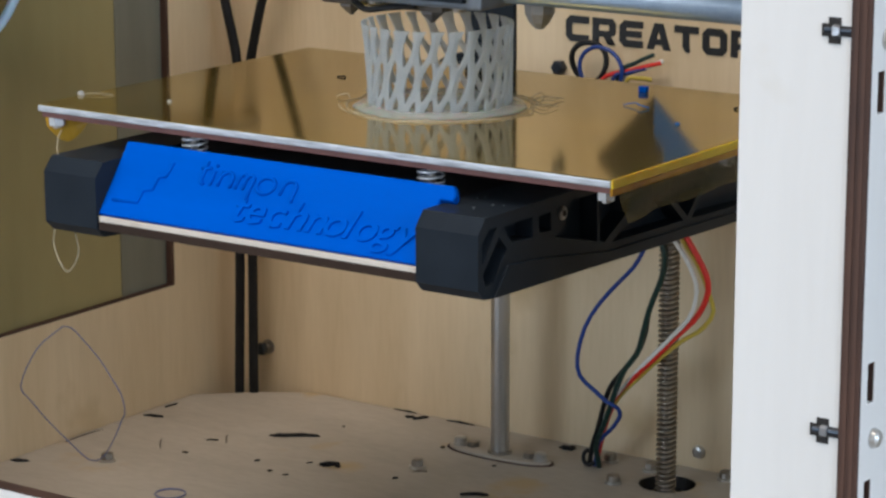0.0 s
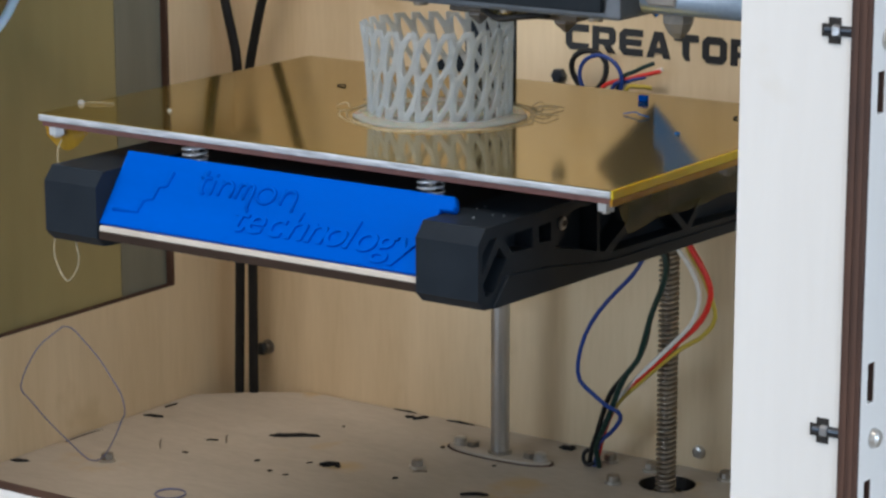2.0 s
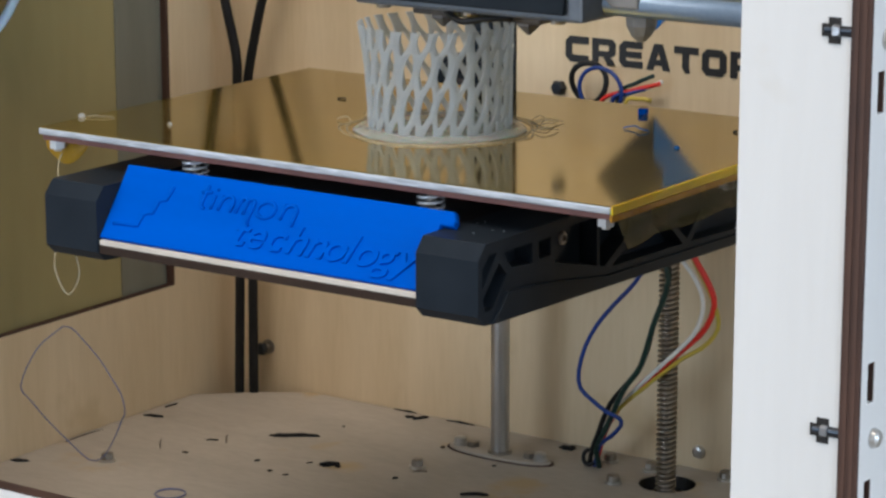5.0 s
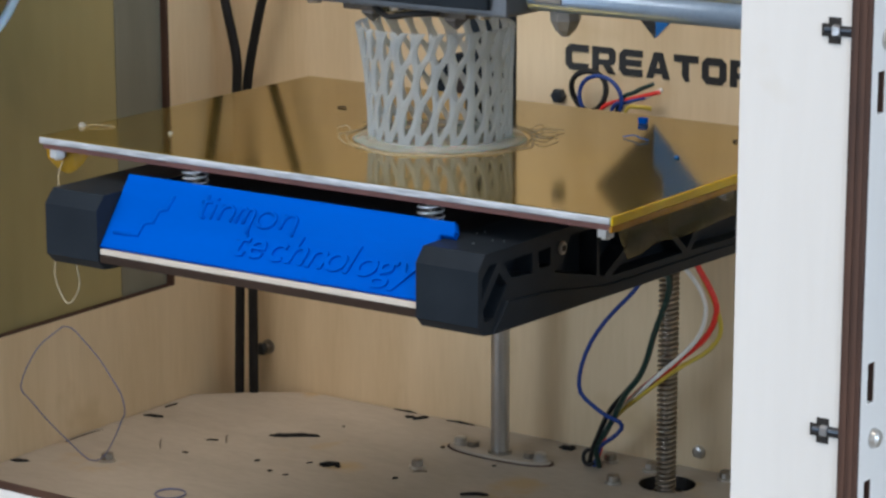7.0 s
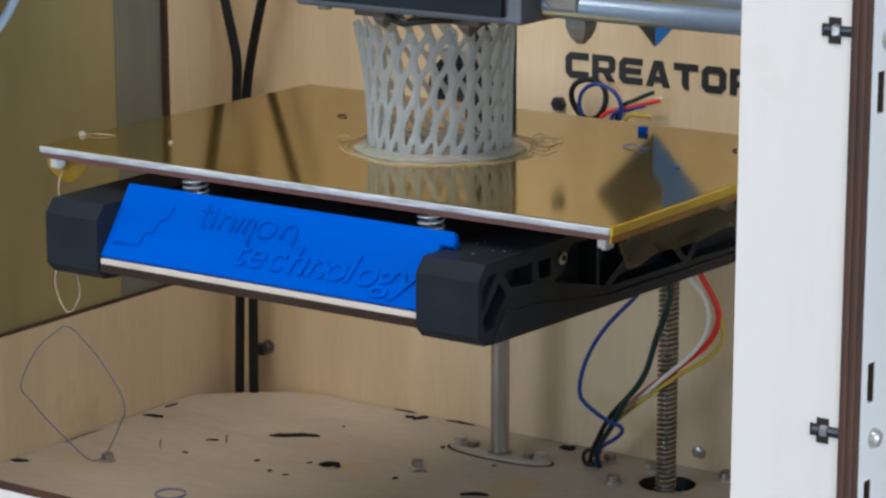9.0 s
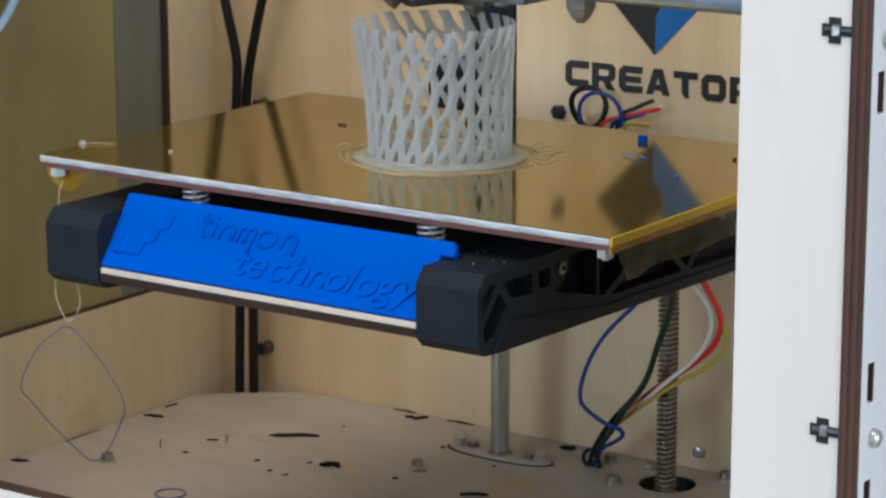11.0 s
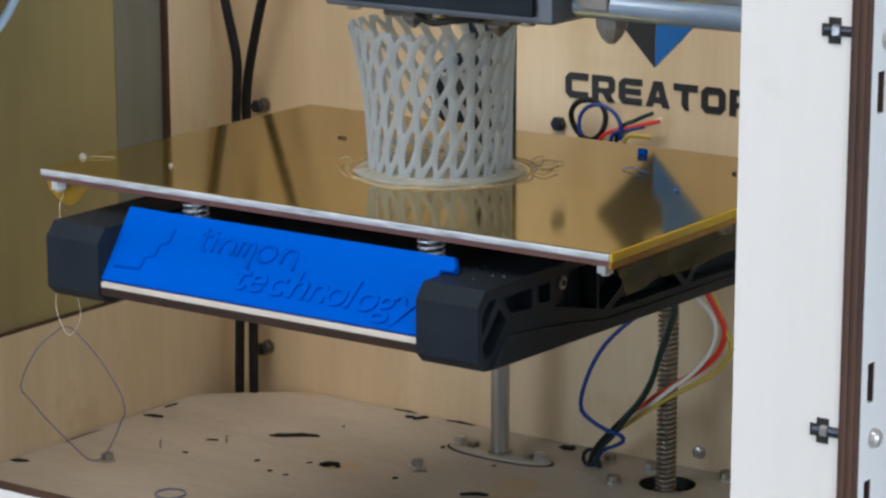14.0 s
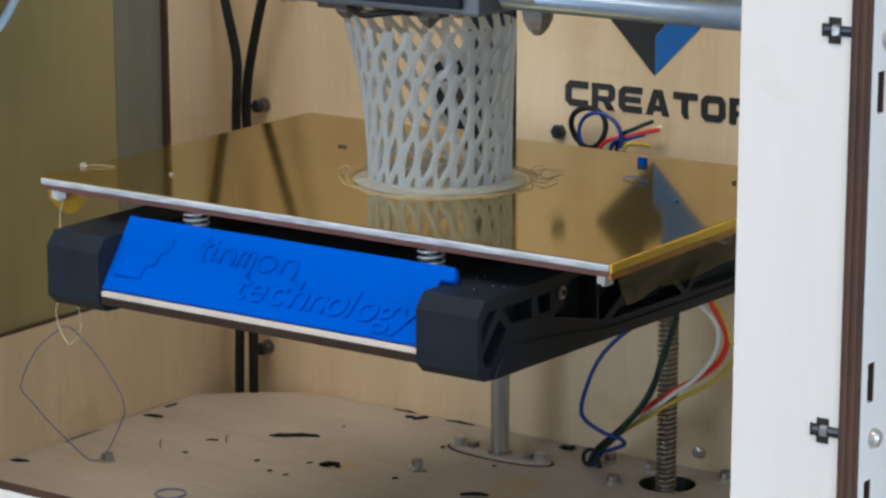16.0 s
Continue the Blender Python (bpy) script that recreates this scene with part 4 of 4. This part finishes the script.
def wires():
    chain("blue", 0.0009,
          [(0.1239, 0.2140, -0.0673), (0.1211, 0.2143, -0.0775), (0.1159, 0.2149, -0.0857), (0.1089, 0.2159, -0.0927), (0.0990, 0.2171, -0.1033), (0.0914, 0.2187, -0.1147), (0.0869, 0.2205, -0.1277), (0.0868, 0.2226, -0.1366), (0.0920, 0.2250, -0.1423), (0.0972, 0.2275, -0.1474), (0.1004, 0.2304, -0.1502), (0.0997, 0.2334, -0.1547), (0.0932, 0.2367, -0.1625), (0.0856, 0.2403, -0.1697), (0.0815, 0.2440, -0.1815)],
          [(0.1245, 0.2140, -0.1006), (0.1180, 0.2143, -0.1086), (0.1106, 0.2149, -0.1145), (0.1021, 0.2159, -0.1231), (0.0966, 0.2171, -0.1314), (0.0925, 0.2187, -0.1396), (0.0893, 0.2205, -0.1470), (0.0881, 0.2226, -0.1533), (0.0908, 0.2250, -0.1575), (0.0966, 0.2275, -0.1611), (0.1025, 0.2304, -0.1632), (0.1016, 0.2334, -0.1666), (0.0947, 0.2367, -0.1704), (0.0871, 0.2403, -0.1743), (0.0812, 0.2440, -0.1815)], 28)
    chain("green", 0.0012,
          [(0.1276, 0.2145, -0.0715), (0.1302, 0.2151, -0.0781), (0.1287, 0.2162, -0.0877), (0.1228, 0.2178, -0.1005), (0.1182, 0.2198, -0.1133), (0.1143, 0.2222, -0.1226), (0.1066, 0.2250, -0.1316), (0.1009, 0.2281, -0.1416), (0.0957, 0.2316, -0.1518), (0.0907, 0.2354, -0.1609), (0.0847, 0.2395, -0.1704), (0.0835, 0.2440, -0.1815)],
          [(0.1320, 0.2145, -0.0984), (0.1356, 0.2151, -0.1026), (0.1333, 0.2162, -0.1102), (0.1279, 0.2178, -0.1230), (0.1230, 0.2198, -0.1360), (0.1165, 0.2222, -0.1453), (0.1096, 0.2250, -0.1526), (0.1038, 0.2281, -0.1585), (0.0977, 0.2316, -0.1643), (0.0914, 0.2354, -0.1694), (0.0848, 0.2395, -0.1746), (0.0835, 0.2440, -0.1815)], 28)
    chain("black", 0.0011,
          [(0.1289, 0.2154, -0.0715), (0.1300, 0.2164, -0.0784), (0.1277, 0.2179, -0.0882), (0.1212, 0.2197, -0.1022), (0.1180, 0.2218, -0.1137), (0.1131, 0.2242, -0.1233), (0.1042, 0.2269, -0.1336), (0.0972, 0.2298, -0.1414), (0.0921, 0.2329, -0.1515), (0.0874, 0.2363, -0.1629), (0.0825, 0.2400, -0.1721), (0.0787, 0.2440, -0.1815)],
          [(0.1340, 0.2154, -0.0983), (0.1356, 0.2164, -0.1029), (0.1328, 0.2179, -0.1106), (0.1274, 0.2197, -0.1235), (0.1211, 0.2218, -0.1368), (0.1140, 0.2242, -0.1469), (0.1059, 0.2269, -0.1554), (0.0996, 0.2298, -0.1611), (0.0929, 0.2329, -0.1665), (0.0870, 0.2363, -0.1716), (0.0826, 0.2400, -0.1761), (0.0787, 0.2440, -0.1815)], 28)
    chain("white", 0.0009,
          [(0.1322, 0.2131, -0.0683), (0.1353, 0.2131, -0.0713), (0.1402, 0.2136, -0.0776), (0.1439, 0.2147, -0.0853), (0.1444, 0.2162, -0.0924), (0.1407, 0.2182, -0.1026), (0.1313, 0.2207, -0.1126), (0.1219, 0.2236, -0.1217), (0.1135, 0.2269, -0.1297), (0.1037, 0.2321, -0.1392), (0.0935, 0.2377, -0.1501), (0.0853, 0.2437, -0.1635), (0.0781, 0.2500, -0.1815)],
          [(0.1416, 0.2131, -0.0922), (0.1475, 0.2131, -0.0959), (0.1534, 0.2136, -0.1009), (0.1555, 0.2147, -0.1065), (0.1538, 0.2162, -0.1140), (0.1483, 0.2182, -0.1222), (0.1399, 0.2207, -0.1307), (0.1314, 0.2236, -0.1367), (0.1217, 0.2269, -0.1446), (0.1106, 0.2321, -0.1525), (0.0991, 0.2377, -0.1614), (0.0864, 0.2437, -0.1707), (0.0782, 0.2500, -0.1815)], 28)
    chain("red", 0.0012,
          [(0.1380, 0.2140, -0.0655), (0.1404, 0.2143, -0.0698), (0.1465, 0.2152, -0.0794), (0.1492, 0.2165, -0.0872), (0.1477, 0.2182, -0.0946), (0.1417, 0.2202, -0.1040), (0.1315, 0.2226, -0.1135), (0.1209, 0.2254, -0.1240), (0.1113, 0.2285, -0.1328), (0.1029, 0.2334, -0.1408), (0.0938, 0.2386, -0.1510), (0.0861, 0.2442, -0.1634), (0.0787, 0.2500, -0.1815)],
          [(0.1487, 0.2140, -0.0891), (0.1519, 0.2143, -0.0944), (0.1558, 0.2152, -0.1008), (0.1583, 0.2165, -0.1076), (0.1565, 0.2182, -0.1140), (0.1518, 0.2202, -0.1210), (0.1421, 0.2226, -0.1289), (0.1316, 0.2254, -0.1355), (0.1208, 0.2285, -0.1428), (0.1099, 0.2334, -0.1510), (0.0986, 0.2386, -0.1605), (0.0867, 0.2442, -0.1702), (0.0787, 0.2500, -0.1815)], 28)
    chain("yellow", 0.0009,
          [(0.1375, 0.2149, -0.0657), (0.1385, 0.2156, -0.0725), (0.1444, 0.2168, -0.0811), (0.1488, 0.2183, -0.0922), (0.1498, 0.2201, -0.1005), (0.1432, 0.2222, -0.1088), (0.1330, 0.2246, -0.1156), (0.1212, 0.2272, -0.1255), (0.1117, 0.2300, -0.1343), (0.1009, 0.2346, -0.1439), (0.0925, 0.2395, -0.1532), (0.0853, 0.2446, -0.1649), (0.0787, 0.2500, -0.1815)],
          [(0.1507, 0.2149, -0.0912), (0.1568, 0.2156, -0.0996), (0.1594, 0.2168, -0.1087), (0.1608, 0.2183, -0.1157), (0.1562, 0.2201, -0.1226), (0.1475, 0.2222, -0.1303), (0.1360, 0.2246, -0.1374), (0.1255, 0.2272, -0.1440), (0.1147, 0.2300, -0.1513), (0.1024, 0.2346, -0.1598), (0.0927, 0.2395, -0.1666), (0.0859, 0.2446, -0.1715), (0.0787, 0.2500, -0.1815)], 28)


# ---- litter on the printer's floor ----
def litter():
    rnd = random.Random(11)

    def scrap(x, y, ln, ang, r=0.0008, material=RUBBER, label="black burnt plastic scrap, or gap stand-in, on the floor", bend=0.2, lift=0.0):
        pts = []
        for i in range(7):
            u = i / 6 - 0.5
            pts.append((ln * u * math.cos(ang) - bend * ln * (0.25 - u * u) * math.sin(ang), ln * u * math.sin(ang) + bend * ln * (0.25 - u * u) * math.cos(ang), r * 0.9 + lift * (i / 6)))
        me = tube(pts, r, 7)
        for v in me.vertices:
            i = min(v.index // 7, 6)
            f = 0.35 + 0.65 * math.sin(math.pi * (i + 0.5) / 7) * rnd.uniform(0.6, 1.3)
            v.co = Vector(pts[i]) + (v.co - Vector(pts[i])) * f + Vector((rnd.uniform(-1, 1), rnd.uniform(-1, 1), 0)) * r * 0.8
            v.co.z *= 0.7
        ob = single("scrap", me, material, label, "scrap", "scraps on the floor")
        ob.location = (x, y, FLOOR_Z)

    scrap(-0.0501, 0.2065, 0.021, 0.62, 0.0011, bend=0.05)
    scrap(-0.0440, 0.2110, 0.008, 0.2, 0.0008)
    scrap(-0.0114, 0.182, 0.0075, 0.9, 0.0014, bend=0.6)
    scrap(-0.0085, 0.1835, 0.0055, 2.3, 0.0010, bend=0.5)
    scrap(-0.0130, 0.1800, 0.0040, 0.1, 0.0012)
    scrap(-0.0560, 0.2035, 0.0060, 1.1, 0.0009)
    scrap(-0.0195, 0.2600, 0.0070, 1.0, 0.0010)
    scrap(-0.0245, 0.2585, 0.0040, 0.6, 0.0009)
    scrap(-0.0010, 0.2640, 0.0140, 0.05, 0.0006)
    scrap(-0.0320, 0.2650, 0.0120, 0.0, 0.0005)
    scrap(0.0613, 0.1833, 0.011, 0.6, 0.0012)
    scrap(-0.1205, 0.1944, 0.009, 0.35, 0.0009)
    scrap(-0.1250, 0.2120, 0.008, 1.5, 0.0006)
    scrap(-0.1240, 0.1122, 0.008, 0.4, 0.0009)
    # thin sliver standing in for a dark line at the wall's foot
    scrap(-0.1262, 0.1550, 0.024, 1.55, 0.0003)
    scrap(-0.0899, 0.1641, 0.009, 2.2, 0.0003, STEEL_DARK, "thin dark metal sliver on the floor", lift=0.002)
    scrap(-0.0705, 0.1854, 0.007, 2.2, 0.0003, STEEL_DARK, "thin dark metal sliver on the floor", lift=0.002)
    scrap(-0.0759, 0.1817, 0.005, 0.5, 0.0006)
    # black lump standing in for a dark hole at the floor's back edge
    scrap(0.0594, 0.2577, 0.006, 0.5, 0.0016)
    scrap(0.0250, 0.1960, 0.006, 0.9, 0.0006, STEEL_DARK, "thin bent metal sliver on the floor", 0.9)
    for i in range(14):
        x, y = rnd.uniform(-0.12, 0.06), rnd.uniform(0.10, 0.25)
        scrap(x, y, rnd.uniform(0.001, 0.003), rnd.uniform(0, 3), rnd.uniform(0.0003, 0.0007), label="tiny dark crumb on the plywood floor")
    for x, y, t in ((0.0990, 0.2299, 0), (-0.0940, 0.1339, 1), (0.0201, 0.2010, 1), (0.1355, 0.2600, 0), (0.1035, 0.2530, 1), (0.0830, 0.2540, 0)):
        floor_screw(x, y, t)
    # thin wire standing on the floor against the wall, and another on the floor
    pts = [(-0.1090, 0.1257, -0.1238), (-0.1105, 0.1223, -0.1258), (-0.1135, 0.1157, -0.1306), (-0.1158, 0.1109, -0.1380), (-0.1171, 0.1085, -0.1438), (-0.1175, 0.1080, -0.1487), (-0.1162, 0.1121, -0.1544), (-0.1136, 0.1192, -0.1644), (-0.1110, 0.1264, -0.1733), (-0.1033, 0.1300, -0.1812), (-0.0985, 0.1300, -0.1821), (-0.0943, 0.1300, -0.1806), (-0.0903, 0.1300, -0.1768), (-0.0852, 0.1300, -0.1685), (-0.0818, 0.1300, -0.1617), (-0.0798, 0.1300, -0.1576), (-0.0814, 0.1300, -0.1505), (-0.0874, 0.1300, -0.1429), (-0.0934, 0.1300, -0.1364), (-0.1011, 0.1300, -0.1302), (-0.1075, 0.1295, -0.1254), (-0.1090, 0.1257, -0.1238)]
    single("thin_wire", tube(spline(pts, 110), 0.00030, 6), TWINE, "thin blue-grey wire loop standing on the floor", "wire")
    ringlet = [(0.0790 + 0.0032 * math.cos(a), 0.2440 + 0.0012 * math.sin(a), FLOOR_Z + 0.0040 + 0.0030 * math.sin(a)) for a in [2 * math.pi * i / 22 for i in range(22)]]
    single("wire_tie", tube(ringlet, 0.0009, 8, True), RUBBER, "black wire twisted in a loop at the floor", "wire tie")
    arc = [(-0.0420 + 0.0062 * math.cos(a), 0.1140 + 0.0062 * math.sin(a), FLOOR_Z + 0.0006) for a in [2 * math.pi * i / 30 for i in range(30)]]
    single("motor_coupling", lathe([(0.0135, -0.2305), (0.0140, -0.2300), (0.0140, -0.1965), (0.0132, -0.1955), (0.0046, -0.1955)], (0.1180, 0.2418, 0), 28), BLUE,
           "blue plastic coupling round the spindle under the floor", "coupling")
    single("thin_wire", tube(arc, 0.0004, 6, True), TWINE, "thin blue wire ring lying on the floor", "wire")


room()
housing()
fill_strip()
for sx, sz in ((-0.1115, -0.0500), (-0.1115, -0.1645)):
    wall_screw(sx, sz)
single("wall_screw", lathe([(0.0028, 0), (0.0029, 0.0006), (0.0024, 0.0018), (0.0012, 0.0023)], (0.1188, BACK_Y, -0.1751), 18, Matrix.Rotation(radians(90), 4, "X")),
       ZINC, "bright round screw head in the back wall", "screw", "screws in the back wall")
wall_disc()
cables()
rods()
platform()
loops()
bed()
sign()
vase()
bed_bits()
GANTRY = gantry()
HEAD_THING = print_head()
wires()
litter()


def sunk(t):
    return -DROP * t / SECONDS


def motions():
    steps = [0.5 * i for i in range(33)]
    for ob, (x, y, z) in RIDERS:
        walk(ob, [(t, pose(x, y, z + sunk(t))) for t in steps])
    # the vase's layers: each waits in the head and is laid when the bed has sunk far enough
    for ob, h in LAYERS:
        laid = max(2, round((h + LAYER - NOZZLE_Z) / DROP * SECONDS * FPS)) / FPS
        wait, held = NOZZLE_Z + 0.020 - h, min(laid, 15.9)
        rows = [(0, pose(0, 0, wait)), (held - 1 / FPS, pose(0, 0, wait - sunk(held))), (held, pose(0, 0, 0)), (16, pose(0, 0, 0))]
        walk(ob, rows)
    # the head circles over the vase
    path = [(0, 0.082, 0.075), (0.5, 0.088, 0.074), (1, 0.095, 0.069), (1.5, 0.103, 0.069), (2, 0.132, 0.082), (2.5, 0.089, 0.093), (3, 0.083, 0.079),
            (3.5, 0.089, 0.097), (4, 0.089, 0.099), (4.5, 0.112, 0.090), (5, 0.125, 0.070), (5.5, 0.100, 0.060), (6, 0.086, 0.070), (6.5, 0.084, 0.076),
            (7, 0.098, 0.066), (7.5, 0.083, 0.073), (8, 0.103, 0.059), (8.5, 0.098, 0.063), (9, 0.111, 0.055), (9.5, 0.128, 0.068), (10, 0.120, 0.092),
            (10.5, 0.098, 0.100), (11, 0.086, 0.095), (11.5, 0.089, 0.099), (12, 0.092, 0.062), (12.5, 0.100, 0.064), (13, 0.129, 0.083), (13.5, 0.139, 0.090)]
    path += [(14, 0.119, 0.061), (14.5, 0.077, 0.075), (15, 0.085, 0.070), (15.5, 0.087, 0.108), (16, 0.089, 0.063)]
    walk(HEAD_THING, [(t, pose(x, y, NOZZLE_Z)) for t, x, y in path])
    walk(GANTRY, [(t, pose(0, y, GANTRY_Z)) for t, x, y in path])
    # the wires buckle as the platform comes down
    for ob, a0, a1, b0, b1 in SEGMENTS:
        rows = []
        for i in range(9):
            f = i / 8
            p, q = a0.lerp(b0, f), a1.lerp(b1, f)
            rows.append((2.0 * i, Matrix.Translation((p + q) / 2) @ (q - p).to_track_quat("Z", "Y").to_matrix().to_4x4()))
        walk(ob, rows)


motions()
